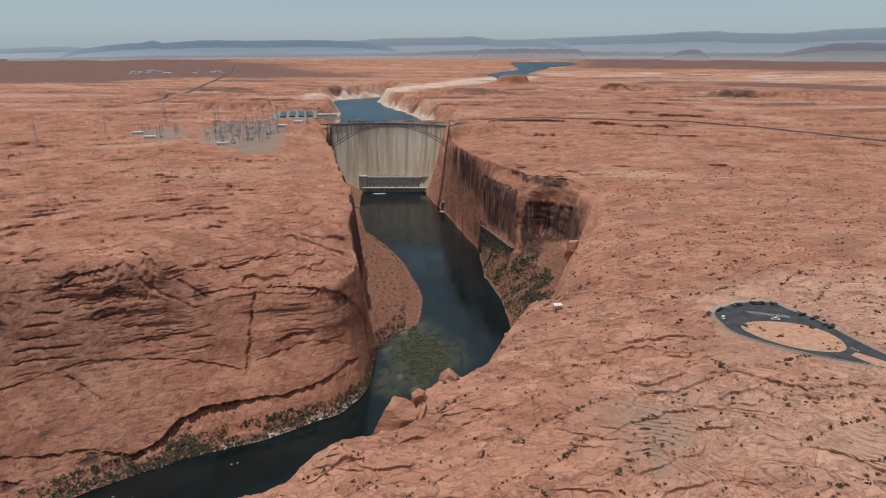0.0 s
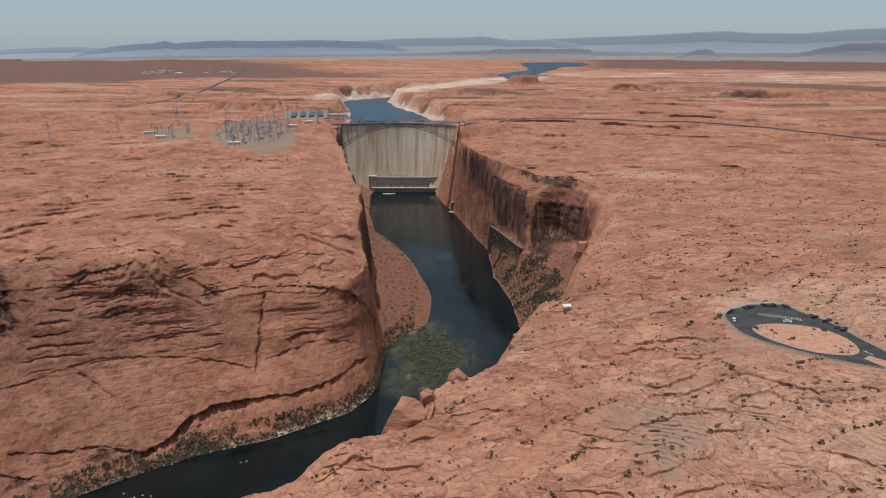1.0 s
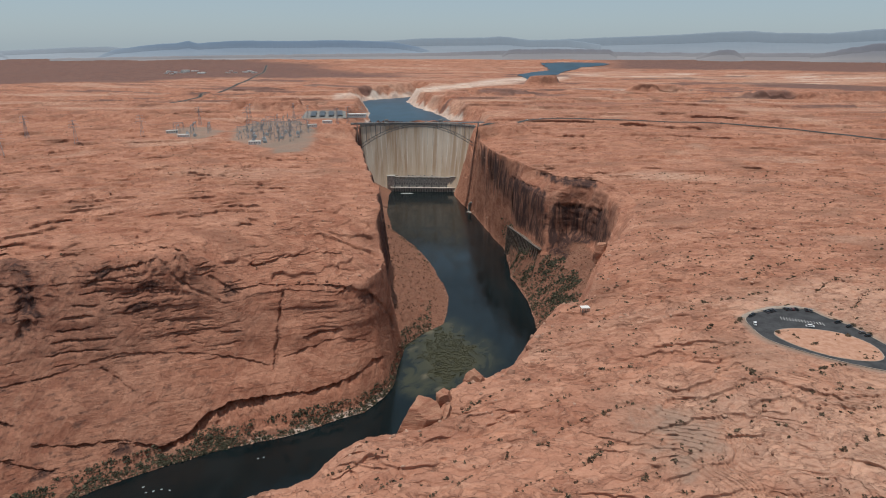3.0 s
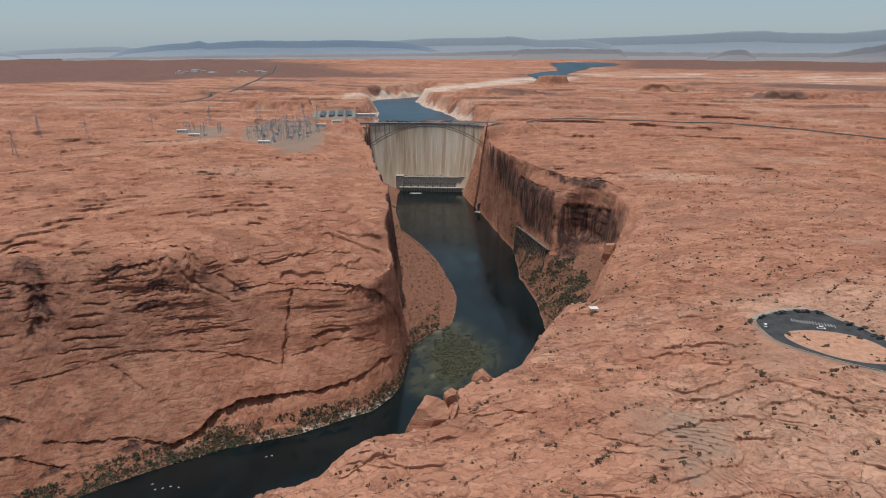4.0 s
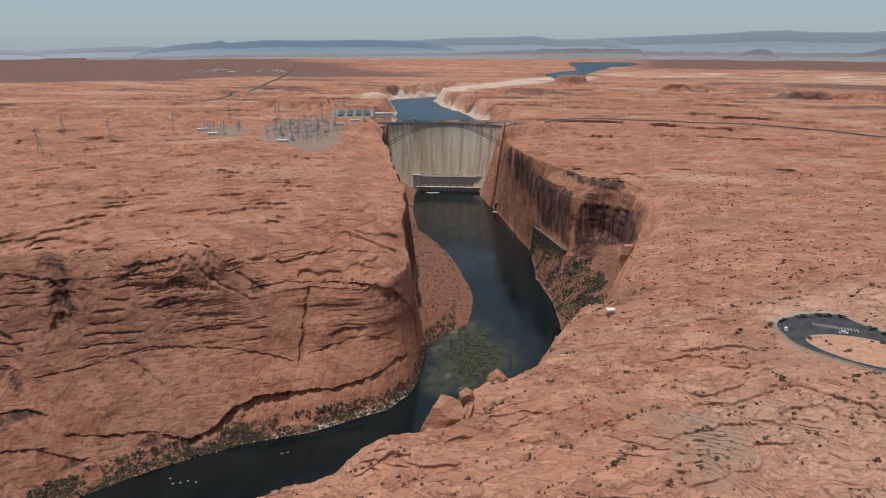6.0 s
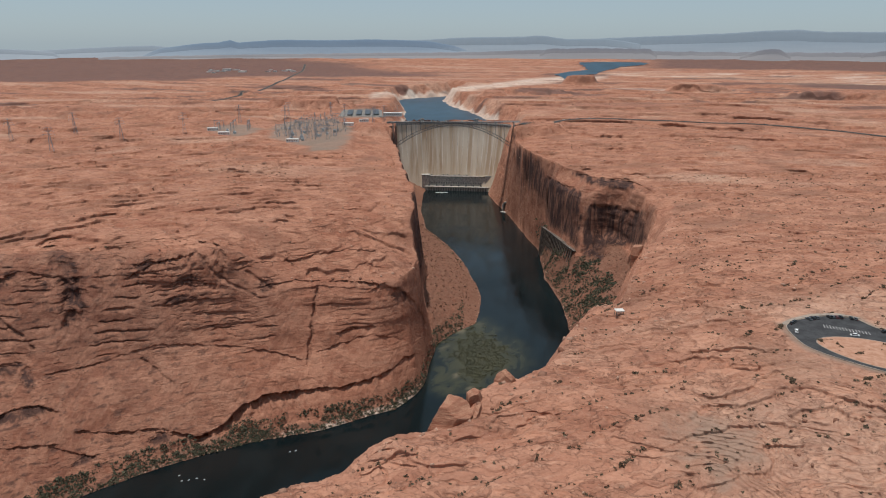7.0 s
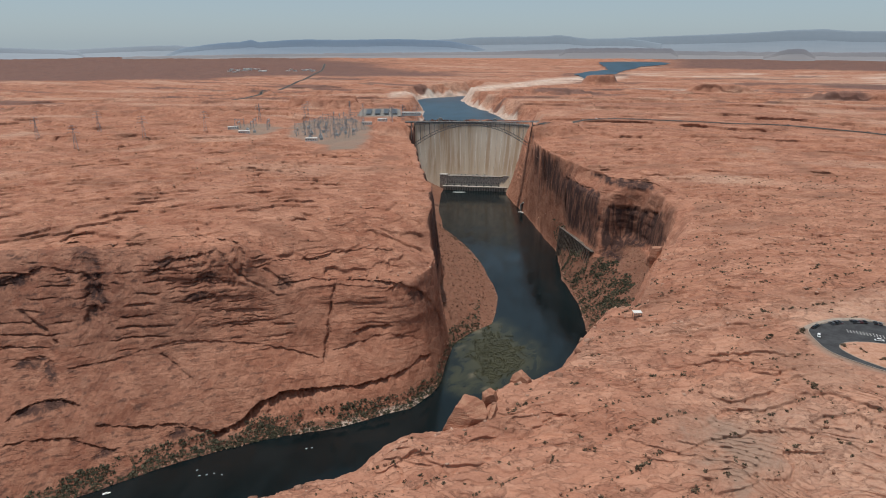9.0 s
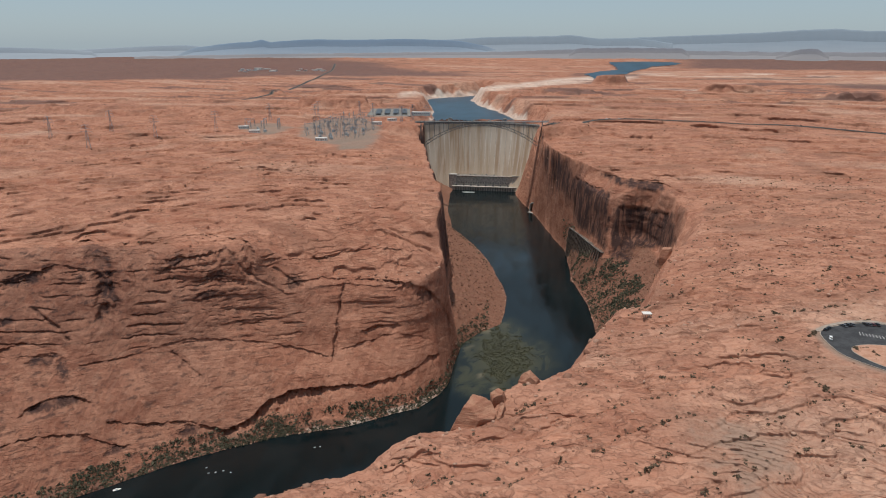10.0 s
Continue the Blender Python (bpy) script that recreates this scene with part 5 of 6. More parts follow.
def build_shelter():
    hx, hy = 91.5, 452.5
    hz = min(height(hx + a, hy + b) for a in (-3, 3) for b in (-2.5, 2.5)) - 0.3
    top = max(height(hx + a, hy + b) for a in (-3, 0, 3) for b in (-2.5, 0, 2.5)) + 2.9
    sh = thing("shade_shelter", "open shade shelter with a white flat roof", "shelter", m=pose(hx, hy, 0, 0, 0, 8))
    bm = bmesh.new()
    box(bm, 0, 0, top, 6.8, 5.0, 0.28, 0, 0.05)
    roof = part("roof", bm, WHITE_METAL, sh, "white metal roof")
    bm = bmesh.new()
    for s in (-1, 1):
        box(bm, 0, s * 2.54, top - 0.1, 6.8, 0.12, 0.42)
    part("fascia", bm, WHITE_METAL, roof)
    for a in (-2.8, 0, 2.8):
        for b in (-2.0, 2.0):
            bm = bmesh.new()
            box(bm, a, b, hz, 0.3, 0.3, top - hz)
            part("post", bm, POST, sh)
    bm = bmesh.new()
    box(bm, 0, 0.6, top - 2.5, 4.0, 0.5, 0.12)
    box(bm, -1.6, 0.6, hz, 0.3, 0.4, top - 2.5 - hz)
    box(bm, 1.6, 0.6, hz, 0.3, 0.4, top - 2.5 - hz)
    part("bench", bm, CONCRETE, sh)
    return sh


build_shelter()

# ---- switchyard and transmission line ----
GALV = plain("galvanised_steel", (0.30, 0.33, 0.36), 0.5, 0.4, 0.15, 0.5)
INSUL = plain("grey_porcelain", (0.42, 0.44, 0.46), 0.35)
TANK = plain("grey_tank_paint", (0.45, 0.47, 0.48), 0.5, 0, 0.1)
WHITE_WALL = plain("white_wall", (0.74, 0.72, 0.68), 0.8, 0, 0.08, 0.1)


def lattice_leg(bm, a, b, wide0, wide1, bars, r=0.12):
    """A tapering four-legged lattice mast from a to b."""
    a, b = Vector(a), Vector(b)
    prev = None
    for k in range(bars + 1):
        u = k / bars
        c, w = a.lerp(b, u), wide0 + (wide1 - wide0) * u
        ring = [c + Vector((sx * w, sy * w, 0)) for sx, sy in ((-1, -1), (1, -1), (1, 1), (-1, 1))]
        if prev:
            for j in range(4):
                beam(bm, prev[j], ring[j], 2 * r, 2 * r)
                beam(bm, prev[j], ring[(j + 1) % 4], 1.4 * r, 1.4 * r)
        prev = ring


def build_gantry():
    g = thing("switchyard_gantry", "galvanised steel lattice gantry with insulator strings", "gantry", "gantries in the switchyard")
    for sx in (-11, 11):
        bm = bmesh.new()
        lattice_leg(bm, (sx, 0, 0), (sx, 0, 19), 1.2, 0.4, 5, 0.09)
        rod(bm, (sx, 0, 19), (sx, 0, 22), 0.12)
        part("leg", bm, GALV, g)
    bm = bmesh.new()
    for dy, dz in ((-0.7, 0), (0.7, 0), (0, 1.3)):
        beam(bm, (-11, dy, 17 + dz), (11, dy, 17 + dz), 0.28, 0.28)
    for k in range(12):
        x0 = -11 + k * 22 / 12
        beam(bm, (x0, -0.7, 17), (x0 + 22 / 12, 0, 18.3), 0.18, 0.18)
        beam(bm, (x0, 0.7, 17), (x0 + 22 / 12, 0, 18.3), 0.18, 0.18)
    part("crossbeam", bm, GALV, g)
    for x0 in (-6.5, 0, 6.5):
        bm = bmesh.new()
        rod(bm, (x0, 0, 17), (x0, 0, 13), 0.22)
        for k in range(5):
            rod(bm, (x0, 0, 13.4 + k * 0.7), (x0, 0, 13.6 + k * 0.7), 0.4, 8)
        part("insulator", bm, INSUL, g)
    return g


def build_transformer():
    t = thing("transformer", "large grey transformer with radiators and bushings", "transformer", "transformers in the switchyard")
    bm = bmesh.new()
    box(bm, 0, 0, 0.4, 7, 4, 4.6, 0, 0.2)
    part("tank", bm, TANK, t)
    for sy in (-1, 1):
        bm = bmesh.new()
        for k in range(7):
            box(bm, -2.7 + k * 0.9, sy * 2.7, 0.9, 0.35, 1.2, 3.6)
        part("radiator", bm, TANK, t)
    for x0 in (-2, 0, 2):
        bm = bmesh.new()
        rod(bm, (x0, 0, 5), (x0, 0.5, 8.4), 0.4, 8, 0.22)
        part("bushing", bm, INSUL, t)
    bm = bmesh.new()
    rod(bm, (-2.8, 1.2, 6.1), (2.8, 1.2, 6.1), 0.7, 10)
    part("conservator", bm, TANK, t)
    bm = bmesh.new()
    box(bm, 0, 0, -0.2, 9, 6.5, 0.6)
    part("plinth", bm, CONCRETE, t)
    return t


def build_breaker():
    b = thing("circuit_breaker", "slim grey switchgear posts on a steel frame", "switchgear", "switchgear in the yard")
    bm = bmesh.new()
    for x0 in (-3, 0, 3):
        beam(bm, (x0, 0, 0), (x0, 0, 3.2), 0.4, 0.4)
    beam(bm, (-3.4, 0, 3.2), (3.4, 0, 3.2), 0.4, 0.4)
    part("frame", bm, GALV, b)
    for x0 in (-3, 0, 3):
        bm = bmesh.new()
        rod(bm, (x0, 0, 3.3), (x0, 0, 7.2), 0.35, 8, 0.25)
        rod(bm, (x0 - 0.7, 0, 7.2), (x0 + 0.9, 0, 7.5), 0.25, 6)
        part("insulator", bm, INSUL, b)
    return b


def build_pylon():
    p = thing("transmission_tower", "tall grey steel lattice transmission tower", "pylon", "transmission towers")
    bm = bmesh.new()
    lattice_leg(bm, (0, 0, 0), (0, 0, 30), 3.6, 1.2, 8, 0.15)
    part("lattice_base", bm, GALV, p)
    bm = bmesh.new()
    lattice_leg(bm, (0, 0, 30), (0, 0, 46), 1.2, 0.5, 6, 0.12)
    part("mast", bm, GALV, p)
    for z, w in ((32, 10), (38, 8.5), (44, 6.5)):
        bm = bmesh.new()
        for s in (-1, 1):
            beam(bm, (0, 0.7, z), (s * w, 0, z + 0.6), 0.3, 0.3)
            beam(bm, (0, -0.7, z), (s * w, 0, z + 0.6), 0.3, 0.3)
            beam(bm, (0, 0, z + 2.4), (s * w, 0, z + 0.6), 0.28, 0.28)
        arm = part("crossarm", bm, GALV, p)
        for s in (-1, 1):
            bm = bmesh.new()
            rod(bm, (s * w, 0, z + 0.5), (s * w, 0, z - 2.4), 0.2, 6)
            part("insulator", bm, INSUL, arm)
    return p


def build_block(name, label, category, sx, sy, sz, wall, windows=4, group=""):
    b = thing(name, label, category, group)
    bm = bmesh.new()
    box(bm, 0, 0, -1.5, sx, sy, sz + 1.5, 0, 0.08)
    part("wall", bm, wall, b)
    bm = bmesh.new()
    box(bm, 0, 0, sz + 0.004, sx + 0.8, sy + 0.8, 0.5, 0, 0.08)
    part("roof", bm, WHITE_METAL, b)
    for k in range(windows):
        bm = bmesh.new()
        xx = -sx / 2 + sx * (k + 0.5) / windows
        box(bm, xx, -sy / 2 - 0.03, sz * 0.4, sx / windows * 0.5, 0.12, sz * 0.3)
        part("window", bm, GLASS_DARK, b)
    bm = bmesh.new()
    box(bm, sx * 0.06, -sy / 2 - 0.04, 0, 1.4, 0.14, min(2.4, sz * 0.6))
    part("door", bm, STEEL, b)
    return b


gantry = build_gantry()
gantry.matrix_world = pose(-500, 1500, 190, 0, 0, 12)
spots = [(x, y) for x in (-510, -480, -450, -420, -390) for y in (1275, 1325, 1375, 1425, 1475, 1525, 1575, 1620)]
for x, y in spots[1:]:
    if inside(YARD, np.array([x]), np.array([y]))[0] > 10:
        copy_thing(gantry, pose(x + rng.uniform(-4, 4), y, 190, 0, 0, 12 + rng.choice((0, 0, 90))))
for x, y in ((-690, 1440), (-655, 1450), (-620, 1450), (-640, 1400), (-600, 1400), (-670, 1395)):
    copy_thing(gantry, pose(x, y, 190, 0, 0, 10 + rng.choice((0, 90))))
trafo = build_transformer()
trafo.matrix_world = pose(-455, 1275, 190, 0, 0, 20)
for x, y in ((-440, 1300), (-425, 1260), (-410, 1320), (-400, 1355), (-392, 1390), (-470, 1330), (-455, 1365), (-425, 1410), (-640, 1375), (-610, 1345)):
    copy_thing(trafo, pose(x, y, 190, 0, 0, rng.choice((15, 105))))
breaker = build_breaker()
breaker.matrix_world = pose(-480, 1310, 190, 0, 0, 12)
for k in range(110):
    x, y = rng.uniform(-540, -370), rng.uniform(1250, 1620)
    if inside(YARD, np.array([x]), np.array([y]))[0] > 6:
        copy_thing(breaker, pose(x, y, 190, 0, 0, 12 + rng.choice((0, 90))))
pylon = build_pylon()
pylon.matrix_world = pose(-338, 1560, height(-338, 1560) - 0.5, 0, 0, 20)
for x, y, t in ((-352, 1625, 10), (-330, 1660, 40), (-560, 1540, 15), (-470, 1640, 80), (-420, 1590, 60), (-720, 1330, 30), (-800, 1220, 30), (-860, 1090, 30), (-960, 1300, 60),
                (-1050, 1220, 60), (-590, 1650, 20), (-690, 1560, 40), (-300, 1700, 10)):
    copy_thing(pylon, pose(x, y, height(x, y) - 0.5, 0, 0, t))

# ---- buildings ----
control = build_block("control_building", "low white control building in the switchyard", "building", 24, 10, 6, WHITE_WALL, 5, "service buildings")
control.matrix_world = pose(-392, 1520, 190, 0, 0, 14)
for x, y, z in ((-440, 1240, 190), (-628, 1330, 190), (-685, 1395, 190), (-372, 1600, 190)):
    copy_thing(control, pose(x, y, z, 0, 0, rng.uniform(0, 40)))
visitor = build_block("visitor_building", "long white low building beside the dam", "building", 52, 16, 8, WHITE_WALL, 9, "service buildings")
visitor.matrix_world = pose(-322, 1745, 190, 0, 0, 4)
CANOPY = plain("dark_canopy_roof", (0.07, 0.075, 0.08), 0.4, 0.2, 0.15, 0.2)


def build_carport():
    c = thing("carport", "long dark flat carport roof on steel posts", "carport", "carports by the dam")
    bm = bmesh.new()
    box(bm, 0, 0, 3.4, 15, 130, 0.6, 0, 0.1)
    part("roof", bm, CANOPY, c)
    for k in range(6):
        for sx in (-5, 5):
            bm = bmesh.new()
            box(bm, sx, -58 + k * 23.2, 0, 0.4, 0.4, 3.4)
            part("post", bm, GALV, c)
    return c


carport = build_carport()
carport.matrix_world = pose(-455, 1790, 190, 0, 0, 12)
for k in range(1, 4):
    copy_thing(carport, pose(-455 + 24 * k, 1792 + 6 * k, 190, 0, 0, 12))
bm = bmesh.new()
slab(bm, [(-470, 1710), (-500, 1880), (-385, 1900), (-345, 1715)], 189.8, 190.25)
tagged(part("parking_ground", bm, CONCRETE_DARK), "grey paved parking ground by the dam", "car park", kind="structure")
town_house = build_block("town_building", "white low town building on the dark plain", "building", 46, 22, 12, WHITE_WALL, 5, "town buildings")
town_house.matrix_world = pose(-1640, 3600, height(-1640, 3600), 0, 0, 20)
for k in range(26):
    a, r = radians(rng.choice((-24.5 + rng.uniform(-1.5, 1.4), -24.5 + rng.uniform(-1.5, 1.4), -20.6 + rng.uniform(-1.6, 1.8)))), rng.uniform(3850, 4020)
    x, y = r * math.sin(a), r * math.cos(a)
    h = copy_thing(town_house, pose(x, y, height(x, y), 0, 0, rng.uniform(-40, 40)))
    h.scale = Vector((rng.uniform(0.25, 0.8), rng.uniform(0.4, 0.9), rng.uniform(0.3, 0.6)))


# ---- plants and loose rock ----
def leaf_material(name, dark, light):
    m = Mat(name, 0.85, spec=0.15)
    m.color(m.mix(m.ramp(m.island(), 0.0, 1.0), dark, light))
    return m.m


LEAF_DRY = leaf_material("desert_shrub_leaf", (0.066, 0.047, 0.030), (0.160, 0.115, 0.076))
LEAF_GREEN = leaf_material("riverside_leaf", (0.040, 0.041, 0.026), (0.115, 0.108, 0.072))
LEAF_REED = leaf_material("water_weed", (0.034, 0.036, 0.018), (0.098, 0.092, 0.052))


def leaf_mesh(name, places, radii, leaves, tall, size, material, seed):
    """Clumps of small leaf blades, all in one mesh."""
    g = np.random.default_rng(seed)
    n = len(places)
    c = np.repeat(np.asarray(places, float), leaves, 0)
    r = np.repeat(np.asarray(radii, float), leaves)
    d = g.normal(size=(n * leaves, 3))
    d /= np.linalg.norm(d, axis=1)[:, None]
    d[:, 2] = np.abs(d[:, 2])
    k = g.uniform(0.45, 1.0, n * leaves) * g.uniform(0.75, 1.15, n * leaves)
    mid = c + d * (r * k)[:, None] * np.array([1, 1, tall])
    a = g.normal(size=(n * leaves, 3))
    a /= np.linalg.norm(a, axis=1)[:, None]
    b = np.cross(a, d)
    b /= np.linalg.norm(b, axis=1)[:, None] + 1e-6
    h = (r * size * g.uniform(0.6, 1.4, n * leaves))[:, None]
    quad = np.stack([mid - a * h - b * h * 0.6, mid + a * h - b * h * 0.6, mid + a * h * 0.7 + b * h * 0.7, mid - a * h * 0.7 + b * h * 0.7], 1)
    me = bpy.data.meshes.new(name)
    m = n * leaves
    me.vertices.add(m * 4)
    me.vertices.foreach_set("co", quad.astype(np.float32).ravel())
    me.loops.add(m * 4)
    me.loops.foreach_set("vertex_index", np.arange(m * 4, dtype=np.int32))
    me.polygons.add(m)
    me.polygons.foreach_set("loop_start", np.arange(m, dtype=np.int32) * 4)
    me.update(calc_edges=True)
    me.materials.append(material)
    return new(name, me)


def rock_mesh(name, places, radii, material, seed):
    """Loose angular rocks, all in one mesh."""
    bm = bmesh.new()
    bmesh.ops.create_icosphere(bm, subdivisions=1, radius=1)
    base = np.array([v.co for v in bm.verts])
    faces = np.array([[v.index for v in f.verts] for f in bm.faces])
    bm.free()
    g = np.random.default_rng(seed)
    n, m = len(places), len(base)
    spin = g.uniform(0, 6.28, n)
    shape = base[None] * g.uniform(0.62, 1.25, (n, m, 1)) * g.uniform(0.6, 1.25, (n, 1, 3)) * np.array([1, 1, 0.75])
    x = shape[..., 0] * np.cos(spin)[:, None] - shape[..., 1] * np.sin(spin)[:, None]
    y = shape[..., 0] * np.sin(spin)[:, None] + shape[..., 1] * np.cos(spin)[:, None]
    co = np.stack([x, y, shape[..., 2]], -1) * np.asarray(radii)[:, None, None] + np.asarray(places)[:, None]
    idx = (faces[None] + (np.arange(n) * m)[:, None, None]).reshape(-1, 3)
    me = bpy.data.meshes.new(name)
    me.vertices.add(n * m)
    me.vertices.foreach_set("co", co.astype(np.float32).ravel())
    me.loops.add(idx.size)
    me.loops.foreach_set("vertex_index", idx.astype(np.int32).ravel())
    me.polygons.add(len(idx))
    me.polygons.foreach_set("loop_start", np.arange(len(idx), dtype=np.int32) * 3)
    me.update(calc_edges=True)
    me.materials.append(material)
    return new(name, me)


def scatter(n, seed, x0, x1, y0, y1):
    g = np.random.default_rng(seed)
    x, y = g.uniform(x0, x1, n), g.uniform(y0, y1, n)
    z, masks, dr, dw, _ = terrain(x, y)
    return g, x, y, z, masks, dr, dw


BOULDER = Mat("loose_rock", 0.92, spec=0.15)
BOULDER.color(BOULDER.mix(BOULDER.ramp(BOULDER.island(), 0.0, 1.0), (0.20, 0.092, 0.060), (0.46, 0.285, 0.205)))
BOULDER.bump(BOULDER.noise(1.5, 4), 0.4)
BOULDER = BOULDER.m


TALUS = Mat("talus_rock", 0.92, spec=0.15)
TALUS.color(TALUS.mix(TALUS.ramp(TALUS.island(), 0.0, 1.0), (0.100, 0.050, 0.034), (0.270, 0.140, 0.092)))
TALUS.bump(TALUS.noise(1.5, 4), 0.4)
TALUS = TALUS.m


def build_plants():
    # dry shrubs on the plateau, along joints and in hollows
    g, x, y, z, masks, dr, dw = scatter(240000, 81, -520, 620, 190, 1000)
    d1, d2 = joints(x, y)
    lot_d, loop_d = inside(LOT, x, y), inside(LOOP, x, y)
    along = np.maximum(np.exp(-(d1 / 1.1) ** 2), 0.8 * np.exp(-(d2 / 1.0) ** 2)) * smooth(perlin(x / 12, y / 12, 91), -0.35, 0.1)
    want = 0.006 + 0.95 * along + 0.03 * (fbm(x / 70, y / 70, 2, 92) > 0.22)
    stream = np.interp(y, [p[1] for p in STREAM], [p[0] for p in STREAM])
    want = want * np.where(x < stream, 0.05, 1.0) * np.where(np.hypot(x, y) > 620, 0.6, 1.0)
    ok = (dr < -3) & (g.uniform(size=len(x)) < want) & ((lot_d < -3) | (loop_d > 2)) & (np.hypot(x - 91, y - 452) > 7)
    pts = np.stack([x, y, z - 0.1 + 0.6 * along], 1)[ok]
    rad = 0.40 + 0.65 * g.uniform(0, 1, len(pts)) + 1.1 * g.uniform(0, 1, len(pts)) ** 6
    ob = leaf_mesh("desert_shrubs", pts, rad, 16, 0.75, 0.34, LEAF_DRY, 82)
    tagged(ob, "small dry dark shrubs dotted over bare rock", "shrub", kind="stuff")
    # far dots of brush
    g, x, y, z, masks, dr, dw = scatter(60000, 83, -1500, 1500, 900, 2600)
    ok = (dr < -4) & (g.uniform(size=len(x)) < 0.16 + 0.3 * (perlin(x / 160, y / 120, 92) > 0.15)) & (masks["mask_a"][2] < 0.2) & (z > 150)
    pts = np.stack([x, y, z], 1)[ok]
    ob = leaf_mesh("distant_brush", pts, 0.35 + 1.1 * g.uniform(0, 1, len(pts)) ** 3, 5, 0.8, 0.6, LEAF_DRY, 84)
    tagged(ob, "scattered grey-green brush on the far plateau", "shrub", kind="stuff")
    # dark shrubs beside the car park
    spots = [(255.5, 405.5), (257.5, 403), (263.0, 397), (265.0, 391.5), (266.5, 384), (190.0, 404), (188, 401), (206, 383.5), (250, 380)]
    for k, (sx, sy) in enumerate(spots):
        ob = leaf_mesh("shrub", [(0, 0, 0)], [1.5 + 0.25 * (k % 3)], 130, 0.8, 0.2, LEAF_DRY, 200 + k)
        ob.matrix_world = pose(sx, sy, height(sx, sy) if k not in (7, 8) else LOT_LEVEL + 0.4)
        tagged(ob, "dark dry shrub beside the car park", "shrub", "shrubs by the car park")
    # riverside scrub
    g, x, y, z, masks, dr, dw = scatter(330000, 85, -460, 260, 330, 1300)
    out = -dw
    left = x < -0.08 * y + 10
    lowbank = (dr > 0) & (out > 0.5) & (z < 14)
    clump = fbm(x / 26, y / 26, 3, 93)
    a = lowbank & left & (y < 720) & (out < 22) & (clump > -0.15)
    b = lowbank & left & (y >= 600) & (y < 880) & (out < 30) & (clump > -0.25)
    c = lowbank & left & (y >= 860) & (out < 14) & (clump > -0.1)
    d = (dr > 0) & (out > 3) & (z < 55) & (x > 40) & (y > 760) & (clump > -0.25)
    keep = (a & (g.uniform(size=len(x)) < 0.85)) | (b & (g.uniform(size=len(x)) < 0.75)) | (c & (g.uniform(size=len(x)) < 0.3)) | (d & (g.uniform(size=len(x)) < 0.7))
    pts = np.stack([x, y, z - 0.2], 1)[keep]
    rad = 0.5 + 2.1 * g.uniform(0, 1, len(pts)) ** 3
    # a denser belt close to the water below the big wall and round the bar
    g, x, y, z, masks, dr, dw = scatter(150000, 103, -460, 20, 330, 960)
    out = -dw
    clump = fbm(x / 34, y / 34, 3, 104)
    belt = np.where(y < 720, 5 + 16 * smooth(clump, -0.25, 0.3), 4 + 16 * smooth(clump, -0.1, 0.3))
    keep = (dr > 0) & (out > 1.0) & (out < belt) & (z < 16) & (x < -0.08 * y + 10) & (g.uniform(size=len(x)) < 0.9)
    pts = np.concatenate([pts, np.stack([x, y, z - 0.2], 1)[keep]])
    rad = np.concatenate([rad, 0.6 + 1.7 * g.uniform(0, 1, int(keep.sum())) ** 2])
    # thick brush on the slope below the ledge road
    g, x, y, z, masks, dr, dw = scatter(26000, 130, 15, 165, 760, 1190)
    clump = fbm(x / 30, y / 42, 3, 131)
    keep = (dr > 0) & (-dw > 2) & (z < 60) & (clump > 0.02) & (g.uniform(size=len(x)) < 0.75)
    pts = np.concatenate([pts, np.stack([x, y, z - 0.3], 1)[keep]])
    rad = np.concatenate([rad, 1.0 + 2.6 * g.uniform(0, 1, int(keep.sum())) ** 2])
    ob = leaf_mesh("riverside_scrub", pts, rad, 12, 0.8, 0.34, LEAF_GREEN, 86)
    tagged(ob, "grey-green scrub along the river banks", "scrub", kind="stuff")
    # weeds that stand in the shallows
    g = np.random.default_rng(87)
    x, y = g.uniform(-80, 30, 20000), g.uniform(630, 815, 20000)
    dd = inside(DELTA, x + 7 * perlin(x / 22, y / 22, 31), y + 12 * perlin(x / 22, y / 22, 32))
    ok = (dd + 22 * fbm(x / 14, y / 14, 3, 94) > 2) & (dd > -9) & (g.uniform(size=len(x)) < 0.62)
    pts = np.stack([x, y, 0 * x - 0.05], 1)[ok]
    ob = leaf_mesh("water_weeds", pts, 0.35 + 0.9 * g.uniform(size=len(pts)) ** 2, 9, 0.5, 0.34, LEAF_REED, 88)
    tagged(ob, "olive weeds standing in the river shallows", "weeds", kind="stuff")
    # talus blocks
    g, x, y, z, masks, dr, dw = scatter(90000, 89, -420, 260, 330, 1300)
    ok = (dr > 0) & (dw < -1) & (masks["mask_b"][0] > 0.5) & (g.uniform(size=len(x)) < 0.55)
    pts = np.stack([x, y, z], 1)[ok]
    rad = 0.35 + 1.9 * g.uniform(size=len(pts)) ** 4
    tagged(rock_mesh("talus_rocks", pts, rad, TALUS, 90), "fallen sandstone blocks on the canyon slopes", "rocks", kind="stuff")
    # stones at the water's edge and on ledges
    g, x, y, z, masks, dr, dw = scatter(160000, 95, -420, 120, 340, 1500)
    ok = (dr > 0) & (dw < -0.2) & (dw > -4.5) & (g.uniform(size=len(x)) < 0.5)
    pts = np.stack([x, y, np.maximum(z, 0)], 1)[ok]
    tagged(rock_mesh("shore_stones", pts, g.uniform(0.3, 1.5, len(pts)) ** 1.5, BOULDER, 96), "pale stones along the waterline", "rocks", kind="stuff")
    g, x, y, z, masks, dr, dw = scatter(60000, 97, -560, 480, 200, 900)
